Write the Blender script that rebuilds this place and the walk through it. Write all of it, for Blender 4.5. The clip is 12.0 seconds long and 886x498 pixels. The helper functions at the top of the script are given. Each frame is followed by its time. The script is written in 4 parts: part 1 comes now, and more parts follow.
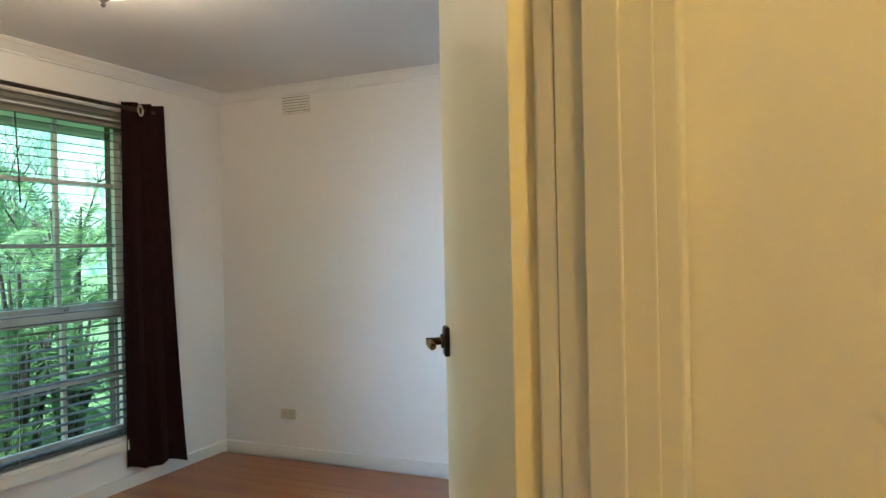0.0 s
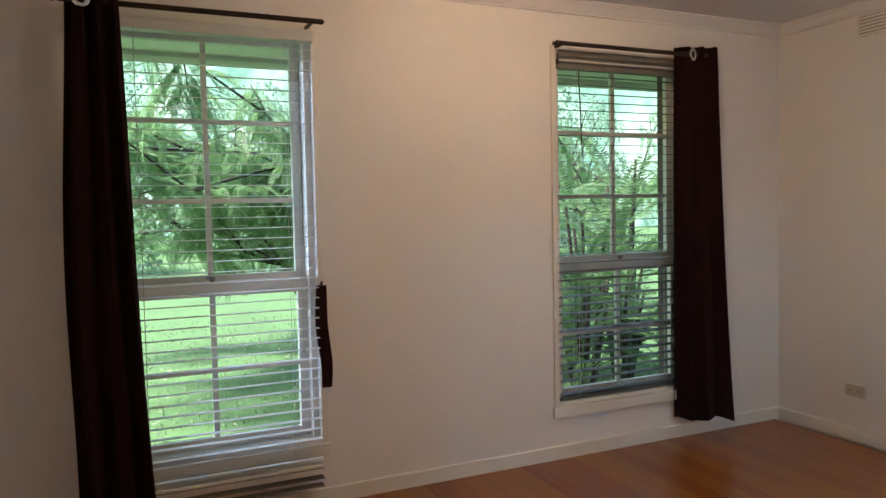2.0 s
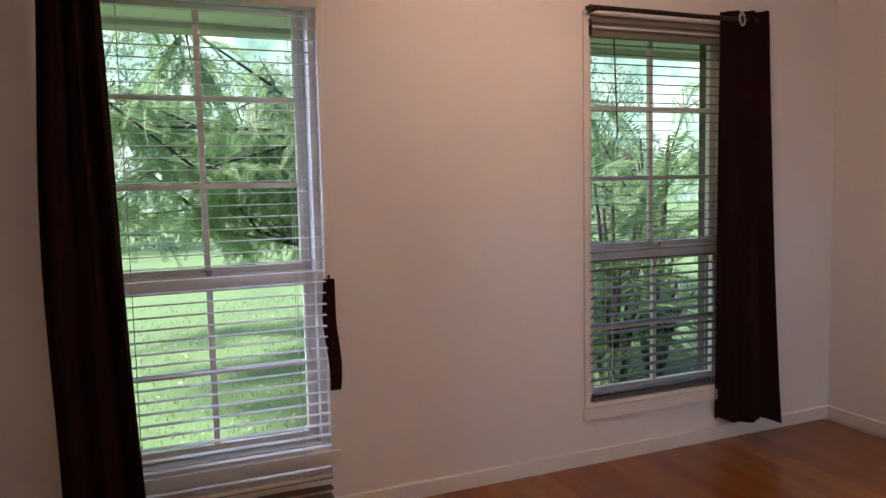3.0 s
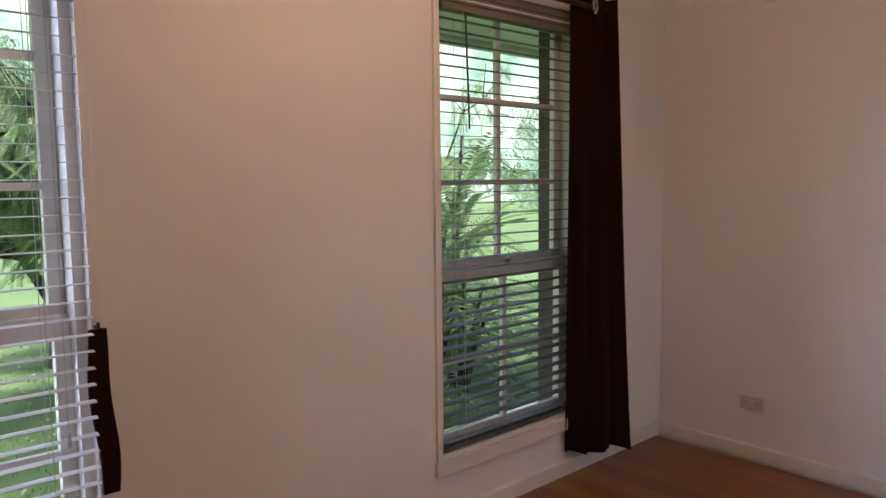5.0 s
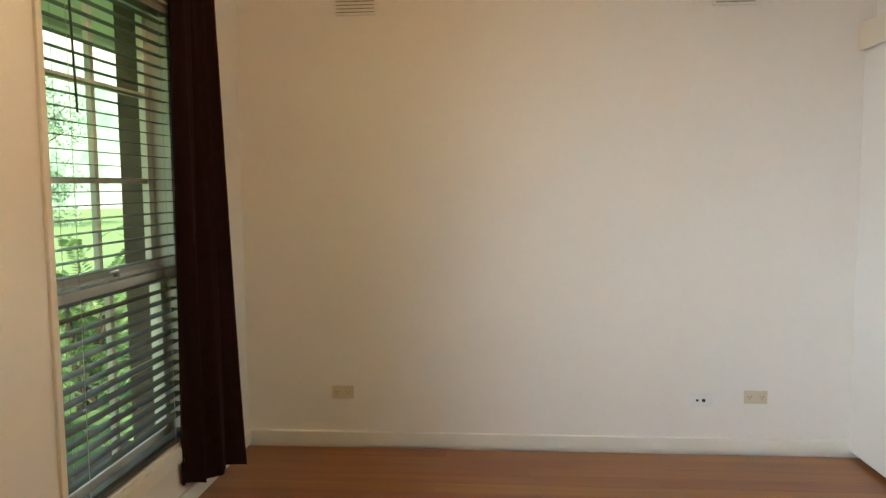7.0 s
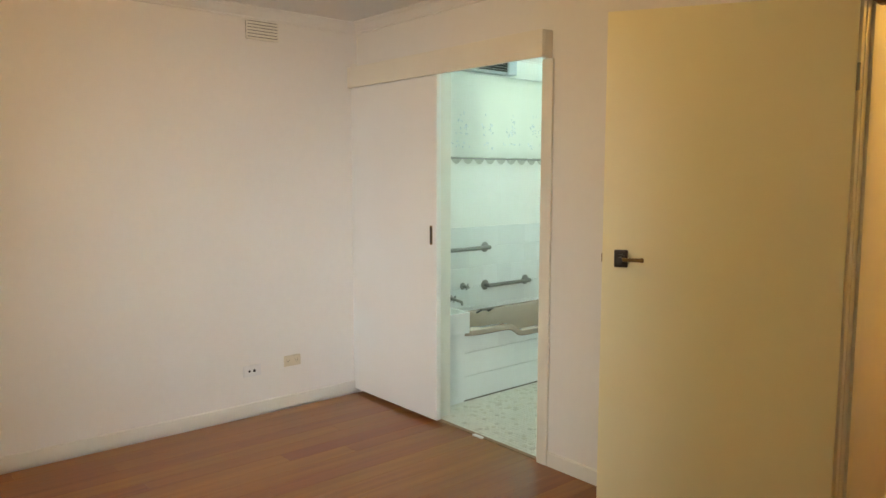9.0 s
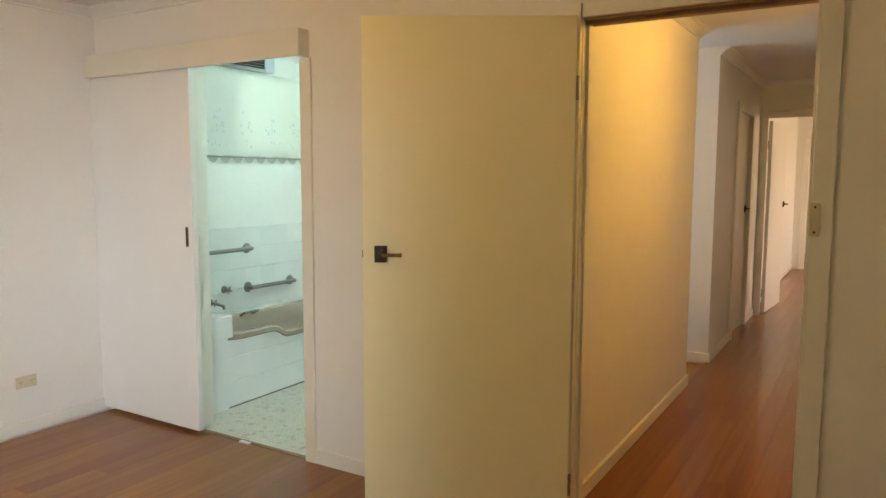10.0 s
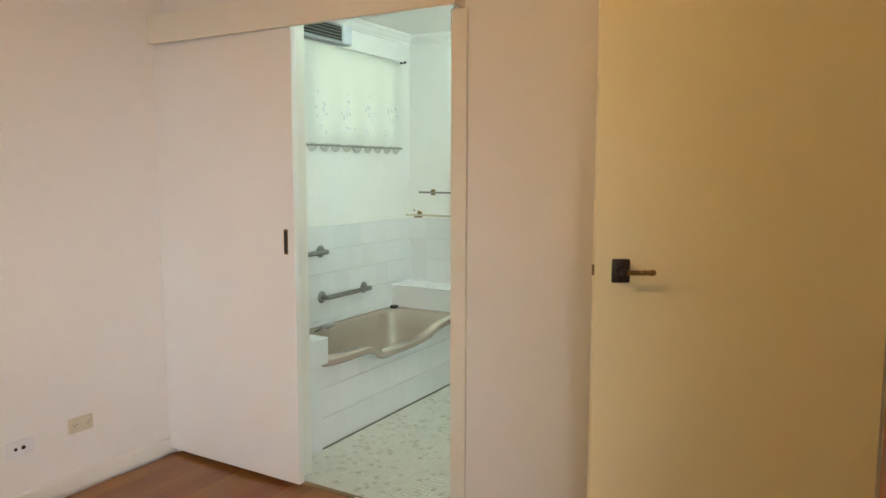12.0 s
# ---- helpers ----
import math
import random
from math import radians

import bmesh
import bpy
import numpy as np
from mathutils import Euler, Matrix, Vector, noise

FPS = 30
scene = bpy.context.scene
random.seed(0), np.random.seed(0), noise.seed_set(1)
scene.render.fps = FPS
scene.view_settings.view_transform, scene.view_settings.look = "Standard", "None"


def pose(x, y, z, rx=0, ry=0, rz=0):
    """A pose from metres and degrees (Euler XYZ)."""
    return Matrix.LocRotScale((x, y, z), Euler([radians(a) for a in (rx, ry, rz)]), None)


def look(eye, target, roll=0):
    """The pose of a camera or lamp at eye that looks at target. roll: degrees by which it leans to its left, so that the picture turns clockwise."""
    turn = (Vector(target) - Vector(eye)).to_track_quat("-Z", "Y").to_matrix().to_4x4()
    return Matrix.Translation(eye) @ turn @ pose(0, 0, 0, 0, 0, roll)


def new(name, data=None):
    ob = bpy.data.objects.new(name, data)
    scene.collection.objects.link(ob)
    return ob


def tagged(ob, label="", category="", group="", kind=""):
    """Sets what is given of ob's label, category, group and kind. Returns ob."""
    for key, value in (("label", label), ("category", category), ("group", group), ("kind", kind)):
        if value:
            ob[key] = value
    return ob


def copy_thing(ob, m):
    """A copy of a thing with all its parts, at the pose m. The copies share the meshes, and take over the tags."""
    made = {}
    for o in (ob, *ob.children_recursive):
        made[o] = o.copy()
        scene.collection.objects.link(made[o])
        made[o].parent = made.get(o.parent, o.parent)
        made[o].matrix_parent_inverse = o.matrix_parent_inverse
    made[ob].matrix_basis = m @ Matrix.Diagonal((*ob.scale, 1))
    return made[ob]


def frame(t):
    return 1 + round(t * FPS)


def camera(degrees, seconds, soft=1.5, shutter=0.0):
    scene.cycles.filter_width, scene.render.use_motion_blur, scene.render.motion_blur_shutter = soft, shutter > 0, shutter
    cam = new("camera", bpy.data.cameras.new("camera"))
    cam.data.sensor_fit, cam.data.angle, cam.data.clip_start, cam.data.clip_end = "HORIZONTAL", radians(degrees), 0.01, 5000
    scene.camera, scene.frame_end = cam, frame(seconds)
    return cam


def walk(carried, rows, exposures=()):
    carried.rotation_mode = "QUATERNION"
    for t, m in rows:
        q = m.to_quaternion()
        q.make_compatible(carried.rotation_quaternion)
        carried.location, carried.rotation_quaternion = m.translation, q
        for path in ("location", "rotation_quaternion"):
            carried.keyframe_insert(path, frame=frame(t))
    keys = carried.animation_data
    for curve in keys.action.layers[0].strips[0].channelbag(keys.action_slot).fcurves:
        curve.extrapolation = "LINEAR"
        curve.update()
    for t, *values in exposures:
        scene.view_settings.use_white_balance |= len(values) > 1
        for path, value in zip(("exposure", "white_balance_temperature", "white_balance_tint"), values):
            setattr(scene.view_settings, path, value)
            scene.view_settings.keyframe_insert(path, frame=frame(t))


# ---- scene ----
cam = camera(63.3, 12.0)
PATH = [
    (0, (-0.842, -0.219, 1.355), (0.984, 0.598, 1.35), -1.2),
    (0.5, (-0.802, -0.16, 1.354), (0.842, 0.98, 1.356), -1.3),
    (1, (-0.792, -0.125, 1.332), (0.61, 1.301, 1.346), -1.5),
    (1.5, (-0.749, -0.075, 1.316), (0.365, 1.585, 1.337), -1.4),
    (2, (-0.696, -0.056, 1.335), (0.119, 1.767, 1.233), -1.2),
    (2.5, (-0.628, 0.052, 1.388), (0.134, 1.893, 1.207), -1.3),
    (2.7, (-0.59, 0.118, 1.387), (0.162, 1.963, 1.212), -1.3),
    (4.3, (-0.474, 0.814, 1.374), (0.418, 2.595, 1.191), -0.7),
    (4.5, (-0.452, 0.891, 1.404), (0.573, 2.598, 1.215), -0.8),
    (5, (-0.471, 1.063, 1.404), (0.862, 2.543, 1.221), -0.6),
    (5.5, (-0.522, 1.234, 1.393), (1.063, 2.439, 1.201), -0.4),
    (6, (-0.509, 1.367, 1.344), (1.262, 2.28, 1.169), -0.3),
    (6.5, (-0.558, 1.594, 1.368), (1.359, 2.136, 1.193), -0.5),
    (6.7, (-0.609, 1.684, 1.368), (1.345, 2.074, 1.195), -0.5),
    (8.3, (-0.815, 2.401, 1.439), (0.99, 1.566, 1.233), -0.1),
    (8.5, (-0.867, 2.517, 1.439), (0.867, 1.541, 1.234), 0.0),
    (9, (-0.97, 2.67, 1.453), (0.545, 1.38, 1.249), 0.1),
    (9.5, (-1.018, 2.686, 1.444), (0.225, 1.132, 1.242), 0.3),
    (10, (-1.006, 2.687, 1.447), (0.019, 0.982, 1.245), 0.2),
    (10.5, (-0.914, 2.666, 1.435), (0.089, 0.948, 1.227), 0.3),
    (11, (-0.668, 2.564, 1.41), (0.335, 0.847, 1.197), 0.3),
    (11.5, (-0.325, 2.45, 1.421), (0.685, 0.737, 1.208), 0.2),
    (12, (0.057, 2.377, 1.419), (1.064, 0.663, 1.202), 0.1),
]
EXPOSURES = [
    (0, 2.26, 5800, 8), (1.0, 2.10, 5900, 7), (1.5, 1.70, 6300, 12), (2.0, 1.80, 6500, 25), (2.5, 1.78, 6500, 36), (4.5, 1.24, 7200, 52), (5.0, 1.54, 6900, 43), (5.5, 2.02, 6700, 22),
    (6.5, 2.08, 7600, 14), (8.5, 1.94, 9700, 19), (9.5, 2.08, 9200, 18), (10.5, 2.08, 9000, 19), (12, 1.94, 9800, 27),
]
walk(cam, [(t, look(eye, target, roll)) for t, eye, target, roll in PATH], EXPOSURES)

# ---- light ----
world = bpy.data.worlds.new("sky")
scene.world = world
world.use_nodes = True
wn = world.node_tree
sky = wn.nodes.new("ShaderNodeTexSky")
sky.sky_type, sky.sun_disc = "NISHITA", False
sky.sun_elevation, sky.sun_rotation = radians(51.5), radians(273.7)
wn.nodes["Background"].inputs["Strength"].default_value = 0.15
wn.links.new(sky.outputs["Color"], wn.nodes["Background"].inputs["Color"])


def lamp(name, kind, energy, color, m, size=0.1, size_y=None, spread=180):
    data = bpy.data.lights.new(name, kind)
    data.energy, data.color = energy, color
    if kind == "AREA":
        data.shape, data.size, data.size_y, data.spread = "RECTANGLE", size, size_y or size, radians(spread)
    elif kind == "SUN":
        data.angle = radians(size)
    else:
        data.shadow_soft_size = size
    ob = new(name, data)
    ob.matrix_world = m
    return ob


SUN_DIR = Vector((-0.62, 0.04, 0.78)).normalized()
lamp("sun", "SUN", 5.0, (1.0, 0.97, 0.91), look(SUN_DIR * 30, (0, 0, 0)), 8)
DAY = (0.52, 0.73, 1.0)
YW_LAMP = 3.062
WARM = (1.0, 0.61, 0.12)
lamp("window_daylight", "AREA", 3.1, DAY, look((-0.34, YW_LAMP, 1.2), (2.7, 0.46, 0.50)), 0.78, 1.70, 65)
lamp("window_daylight", "AREA", 0.4, DAY, look((1.78, YW_LAMP, 1.15), (2.75, 0.2, 0.75)), 0.66, 1.70, 66)
lamp("bathroom_daylight", "AREA", 0.35, (0.5, 0.92, 1.0), look((3.16, -1.62, 1.9), (2.0, -1.62, 1.6)), 0.95, 0.6)
lamp("bedroom_bulb", "POINT", 7.3, (1.0, 0.71, 0.40), pose(1.045, 1.955, 2.335), 0.06)
# cool fill lamp added to brighten the bathroom, in place of more daylight
lamp("bathroom_fill", "POINT", 10.2, (0.44, 0.86, 1.0), pose(1.72, -1.3, 2.34), 0.08)
lamp("hall_bulb", "POINT", 3.9, WARM, pose(-0.80, -1.15, 2.26), 0.10)
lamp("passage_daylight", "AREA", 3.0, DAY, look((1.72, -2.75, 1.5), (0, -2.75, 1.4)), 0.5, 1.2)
lamp("lounge_daylight", "AREA", 13, (1.0, 0.85, 0.68), look((-3.9, -7.8, 1.4), (0, -7.8, 1.2)), 2.4, 1.5)
lamp("study_daylight", "AREA", 4, (0.85, 0.93, 1.0), look((-2.9, -10.9, 1.4), (0, -11.0, 0.8)), 1.4, 1.3)


# ---- materials ----
def material(name, color, rough=0.5, metal=0.0, vary=0.08, scale=4.0, bump=0.0, bump_scale=60.0, coat=0.0, trans=0.0, emit=None, rand=0.0, fine=0.0, spec=0.5):
    m = bpy.data.materials.new(name)
    m.use_nodes = True
    nt = m.node_tree
    b = nt.nodes["Principled BSDF"]
    b.inputs["Roughness"].default_value, b.inputs["Metallic"].default_value = rough, metal
    b.inputs["Coat Weight"].default_value, b.inputs["Coat Roughness"].default_value = coat, 0.08
    b.inputs["Transmission Weight"].default_value = trans
    b.inputs["Specular IOR Level"].default_value = spec
    geo = nt.nodes.new("ShaderNodeNewGeometry")

    def noise_tex(sc, detail):
        n = nt.nodes.new("ShaderNodeTexNoise")
        n.inputs["Scale"].default_value, n.inputs["Detail"].default_value = sc, detail
        nt.links.new(geo.outputs["Position"], n.inputs["Vector"])
        return n.outputs["Fac"]

    value = noise_tex(scale, 5)
    if fine:
        mix = nt.nodes.new("ShaderNodeMix")
        mix.inputs["Factor"].default_value = fine
        nt.links.new(value, mix.inputs["A"])
        nt.links.new(noise_tex(scale * 14, 3), mix.inputs["B"])
        value = mix.outputs["Result"]
    ramp = nt.nodes.new("ShaderNodeValToRGB")
    lo, hi = [c * (1 - vary) for c in color], [min(1, c * (1 + vary)) for c in color]
    ramp.color_ramp.elements[0].position, ramp.color_ramp.elements[1].position = 0.3, 0.7
    ramp.color_ramp.elements[0].color, ramp.color_ramp.elements[1].color = (*lo, 1), (*hi, 1)
    nt.links.new(value, ramp.inputs["Fac"])
    out = ramp.outputs["Color"]
    if rand:
        info = nt.nodes.new("ShaderNodeObjectInfo")
        hsv = nt.nodes.new("ShaderNodeHueSaturation")
        rng = nt.nodes.new("ShaderNodeMapRange")
        rng.inputs["To Min"].default_value, rng.inputs["To Max"].default_value = 1 - rand, 1 + rand
        nt.links.new(info.outputs["Random"], rng.inputs["Value"])
        nt.links.new(rng.outputs["Result"], hsv.inputs["Value"])
        nt.links.new(out, hsv.inputs["Color"])
        out = hsv.outputs["Color"]
    nt.links.new(out, b.inputs["Base Color"])
    if bump:
        bp = nt.nodes.new("ShaderNodeBump")
        bp.inputs["Strength"].default_value, bp.inputs["Distance"].default_value = bump, 0.003
        nt.links.new(noise_tex(bump_scale, 4), bp.inputs["Height"])
        nt.links.new(bp.outputs["Normal"], b.inputs["Normal"])
    if emit:
        b.inputs["Emission Color"].default_value = (*emit[:3], 1)
        b.inputs["Emission Strength"].default_value = emit[3]
    return m


PAINT = material("wall_paint", (0.80, 0.78, 0.75), 0.55, vary=0.025, scale=1.6, bump=0.12, bump_scale=180, fine=0.3)
CEIL = material("ceiling_paint", (0.80, 0.79, 0.77), 0.8, vary=0.03, scale=1.2, bump=0.1, bump_scale=120)
TRIM = material("trim_gloss_paint", (0.78, 0.76, 0.70), 0.32, vary=0.03, scale=3, bump=0.08, bump_scale=40)
SLIDEP = material("sliding_door_paint", (0.80, 0.79, 0.77), 0.4, vary=0.02, scale=2, bump=0.06, bump_scale=25)
DOORP = material("door_gloss_paint", (0.94, 0.86, 0.60), 0.34, vary=0.025, scale=2, bump=0.06, bump_scale=25)
CREAM = material("pelmet_paint", (0.79, 0.75, 0.66), 0.4, vary=0.03, scale=3, bump=0.08)
BRICK = material("dark_brick", (0.10, 0.075, 0.06), 0.85, vary=0.35, scale=9, bump=0.6, fine=0.4)
BATHW = material("bathroom_paint", (0.80, 0.81, 0.78), 0.5, vary=0.025, scale=2, bump=0.08)
GROUND = material("lawn_soil", (0.062, 0.147, 0.047), 0.95, vary=0.25, scale=1.2, bump=0.8, bump_scale=30, fine=0.5)


# ---- mesh helpers ----
def add_box(bm, x0, x1, y0, y1, z0, z1, bevel=0.0):
    m = Matrix.Translation(((x0 + x1) / 2, (y0 + y1) / 2, (z0 + z1) / 2)) @ Matrix.Diagonal((x1 - x0, y1 - y0, z1 - z0, 1))
    vs = bmesh.ops.create_cube(bm, size=1, matrix=m)["verts"]
    if bevel:
        es = list({e for v in vs for e in v.link_edges})
        bmesh.ops.bevel(bm, geom=es, offset=bevel, segments=2, affect="EDGES", profile=0.6)


def add_tube(bm, p, q, r, seg=12, r2=None, caps=True):
    p, q = Vector(p), Vector(q)
    d = q - p
    m = Matrix.Translation((p + q) / 2) @ d.to_track_quat("Z", "Y").to_matrix().to_4x4()
    bmesh.ops.create_cone(bm, cap_ends=caps, segments=seg, radius1=r, radius2=r if r2 is None else r2, depth=d.length, matrix=m)


def add_lathe(bm, profile, m=None, seg=20):
    m = m or Matrix()
    rings = [[bm.verts.new(m @ Vector((r * math.cos(2 * math.pi * i / seg), r * math.sin(2 * math.pi * i / seg), z))) for i in range(seg)] for r, z in profile]
    for a, b in zip(rings, rings[1:]):
        for i in range(seg):
            bm.faces.new((a[i], a[(i + 1) % seg], b[(i + 1) % seg], b[i]))


def finish(name, bm, mat, smooth=False):
    bmesh.ops.recalc_face_normals(bm, faces=bm.faces)
    me = bpy.data.meshes.new(name)
    bm.to_mesh(me)
    bm.free()
    me.materials.append(mat)
    if smooth:
        for p in me.polygons:
            p.use_smooth = True
        me.set_sharp_from_angle(angle=radians(40))
    return new(name, me)


def part(name, bm, mat, parent, label="", smooth=False):
    ob = finish(name, bm, mat, smooth)
    ob.parent = parent
    return tagged(ob, label)


def box_part(name, dims, mat, parent, label="", bevel=0.002):
    bm = bmesh.new()
    add_box(bm, *dims, bevel=bevel)
    return part(name, bm, mat, parent, label)


def thing(name, label, category, group="", m=None):
    ob = new(name)
    if m is not None:
        ob.matrix_world = m
    return tagged(ob, label, category, group)


def structure(name, bm, mat, label, category):
    return tagged(finish(name, bm, mat), label, category, kind="structure")


def wall(name, run, a0, a1, b0, b1, z1, holes, mat, label):
    """A wall along run ('x' or 'y') from a0 to a1, b0 to b1 thick, with holes (a, a, z, z)."""
    bm = bmesh.new()
    cuts = sorted({a0, a1, *[h[0] for h in holes], *[h[1] for h in holes]})
    for p, q in zip(cuts, cuts[1:]):
        spans = sorted((h[2], h[3]) for h in holes if h[0] <= p and h[1] >= q)
        z = -0.02
        for lo, hi in spans + [(z1, z1)]:
            if lo > z + 1e-4:
                if run == "x":
                    add_box(bm, p, q, b0, b1, z, lo)
                else:
                    add_box(bm, b0, b1, p, q, z, lo)
            z = hi
    bmesh.ops.remove_doubles(bm, verts=bm.verts, dist=1e-5)
    seen = {}
    for f in bm.faces:
        seen.setdefault(tuple(round(c, 4) for c in f.calc_center_median()), []).append(f)
    twins = [f for fs in seen.values() if len(fs) > 1 for f in fs]
    bmesh.ops.delete(bm, geom=twins, context="FACES_ONLY")
    return structure(name, bm, mat, label, "wall")


# ---- the shell ----
XA, XC, YW, ZC = 3.035, -1.5, 3.168, 2.420
W1 = (-0.79, 0.11)
W2 = (1.407, 2.307)
SILL, HEAD = 0.29, 2.15
wall("wall_north", "x", XC, XA, YW, YW + 0.14, ZC, [(*W1, SILL, HEAD), (*W2, SILL, HEAD)], PAINT, "off-white painted plaster wall with two tall windows")
wall("wall_outside", "x", XC - 0.1, XA + 0.35, YW + 0.145, YW + 0.26, ZC - 0.01, [(*W1, SILL - 0.03, HEAD), (*W2, SILL - 0.03, HEAD)], BRICK, "dark brown brick outer skin of the house")
wall("wall_east", "y", -0.105, YW + 0.14, XA, XA + 0.1, ZC, [], PAINT, "off-white painted plaster wall with vents and sockets")
wall("wall_south", "x", XC, XA, -0.105, 0.0, ZC, [(-0.838, 0.006, -0.02, 2.057), (1.385, 2.262, -0.02, 2.09)], PAINT, "off-white painted wall with two doorways")
wall("wall_west", "y", -0.105, YW + 0.14, XC - 0.1, XC, ZC, [], PAINT, "plain off-white painted wall")
wall("wall_bath_end", "y", -2.5, -0.105, 3.105, 3.2, ZC, [(-2.1, -1.12, 1.62, 2.22)], BATHW, "pale bathroom wall over the bath, with a window")
wall("wall_bath_far", "x", 1.2, 3.2, -2.4, -2.3, ZC, [], BATHW, "pale bathroom wall behind the end of the bath")
wall("wall_bath_side", "y", -2.3, -0.105, 1.15, 1.25, ZC, [], BATHW, "plain pale bathroom wall")
wall("wall_hall_1", "y", -2.40, -0.105, 0.066, 0.166, ZC, [], PAINT, "cream-lit plaster wall of the hall")
wall("wall_hall_2", "y", -5.43, -3.115, 0.056, 0.156, ZC, [(-4.84, -4.03, -0.02, 2.04)], PAINT, "plaster wall of the hall with a doorway")
wall("wall_hall_right", "y", -5.43, -0.105, -1.25, -1.15, ZC, [], PAINT, "plain plaster wall of the hall")
wall("wall_passage_near", "x", 0.166, 1.15, -2.40, -2.30, ZC, [], PAINT, "plain wall of the side passage")
wall("wall_passage_far", "x", 0.156, 1.9, -3.215, -3.115, ZC, [], PAINT, "plain wall of the side passage")
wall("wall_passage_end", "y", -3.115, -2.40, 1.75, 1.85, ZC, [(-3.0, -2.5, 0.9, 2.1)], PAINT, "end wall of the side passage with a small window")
wall("wall_hall_end", "x", -4.1, 1.2, -5.53, -5.43, ZC, [(-0.86, -0.005, -0.02, 2.06)], PAINT, "end wall of the hall with an open doorway")
wall("wall_lounge_left", "y", -9.9, -5.53, 0.10, 0.20, ZC, [], PAINT, "plain wall of the far room")
wall("wall_lounge_right", "y", -9.9, -5.53, -4.1, -4.0, ZC, [(-9.0, -6.6, 0.6, 2.1)], PAINT, "wall of the far room with a wide window")
wall("wall_lounge_end", "x", -4.1, 1.2, -10.0, -9.9, ZC, [(-0.95, -0.05, -0.02, 2.06)], PAINT, "end wall of the far room with an open doorway")
wall("wall_study_left", "y", -12.8, -10.0, 0.5, 0.6, ZC, [], PAINT, "plain wall of the last room")
wall("wall_study_right", "y", -12.8, -10.0, -3.1, -3.0, ZC, [(-11.5, -10.1, 0.7, 2.1)], PAINT, "wall of the last room with a window")
wall("wall_study_end", "x", -3.0, 0.5, -11.7, -11.6, ZC, [], PAINT, "plain grey-white wall behind the shelves")
bm = bmesh.new()
add_box(bm, -4.2, 3.5, -13.0, YW + 0.2, ZC, ZC + 0.06)
structure("ceiling", bm, CEIL, "white painted plaster ceiling", "ceiling")
bm = bmesh.new()
add_box(bm, -400, 400, -400, 400, -0.62, -0.32)
structure("ground", bm, GROUND, "green lawn with fallen leaves", "lawn")

# ---- more materials ----
def leaf_material(name, color, vary=0.4):
    m = bpy.data.materials.new(name)
    m.use_nodes = True
    nt = m.node_tree
    b = nt.nodes["Principled BSDF"]
    b.inputs["Roughness"].default_value = 0.45
    geo = nt.nodes.new("ShaderNodeNewGeometry")
    ramp = nt.nodes.new("ShaderNodeValToRGB")
    ramp.color_ramp.elements[0].color = (*[c * (1 - vary) for c in color], 1)
    ramp.color_ramp.elements[1].color = (color[0] * (1 + vary * 1.3), color[1] * (1 + vary), color[2] * (1 + vary * 0.6), 1)
    nt.links.new(geo.outputs["Random Per Island"], ramp.inputs["Fac"])
    tr = nt.nodes.new("ShaderNodeBsdfTranslucent")
    mix = nt.nodes.new("ShaderNodeMixShader")
    mix.inputs["Fac"].default_value = 0.45
    nt.links.new(ramp.outputs["Color"], b.inputs["Base Color"])
    nt.links.new(ramp.outputs["Color"], tr.inputs["Color"])
    nt.links.new(b.outputs["BSDF"], mix.inputs[1])
    nt.links.new(tr.outputs["BSDF"], mix.inputs[2])
    nt.links.new(mix.outputs["Shader"], nt.nodes["Material Output"].inputs["Surface"])
    return m


def board_material():
    m = bpy.data.materials.new("floor_board_wood")
    m.use_nodes = True
    nt = m.node_tree
    b = nt.nodes["Principled BSDF"]
    geo, info = nt.nodes.new("ShaderNodeNewGeometry"), nt.nodes.new("ShaderNodeObjectInfo")
    stretch = nt.nodes.new("ShaderNodeVectorMath")
    stretch.operation = "MULTIPLY"
    stretch.inputs[1].default_value = (26, 1.1, 1)
    shift = nt.nodes.new("ShaderNodeVectorMath")
    shift.operation = "ADD"
    comb = nt.nodes.new("ShaderNodeCombineXYZ")
    gain = nt.nodes.new("ShaderNodeMath")
    gain.operation, gain.inputs[1].default_value = "MULTIPLY", 60.0
    nt.links.new(info.outputs["Random"], gain.inputs[0])
    nt.links.new(gain.outputs[0], comb.inputs["Z"])
    nt.links.new(geo.outputs["Position"], stretch.inputs[0])
    nt.links.new(stretch.outputs[0], shift.inputs[0])
    nt.links.new(comb.outputs[0], shift.inputs[1])
    n = nt.nodes.new("ShaderNodeTexNoise")
    n.inputs["Scale"].default_value, n.inputs["Detail"].default_value, n.inputs["Distortion"].default_value = 1.0, 8, 0.6
    nt.links.new(shift.outputs[0], n.inputs["Vector"])
    ramp = nt.nodes.new("ShaderNodeValToRGB")
    e = ramp.color_ramp.elements
    e[0].position, e[0].color = 0.22, (0.200, 0.060, 0.011, 1)
    e[1].position, e[1].color = 0.80, (0.325, 0.104, 0.018, 1)
    nt.links.new(n.outputs["Fac"], ramp.inputs["Fac"])
    hsv = nt.nodes.new("ShaderNodeHueSaturation")
    rng = nt.nodes.new("ShaderNodeMapRange")
    rng.inputs["To Min"].default_value, rng.inputs["To Max"].default_value = 0.86, 1.12
    hue = nt.nodes.new("ShaderNodeMapRange")
    hue.inputs["To Min"].default_value, hue.inputs["To Max"].default_value = 0.492, 0.512
    nt.links.new(info.outputs["Random"], rng.inputs["Value"])
    nt.links.new(info.outputs["Random"], hue.inputs["Value"])
    nt.links.new(rng.outputs["Result"], hsv.inputs["Value"])
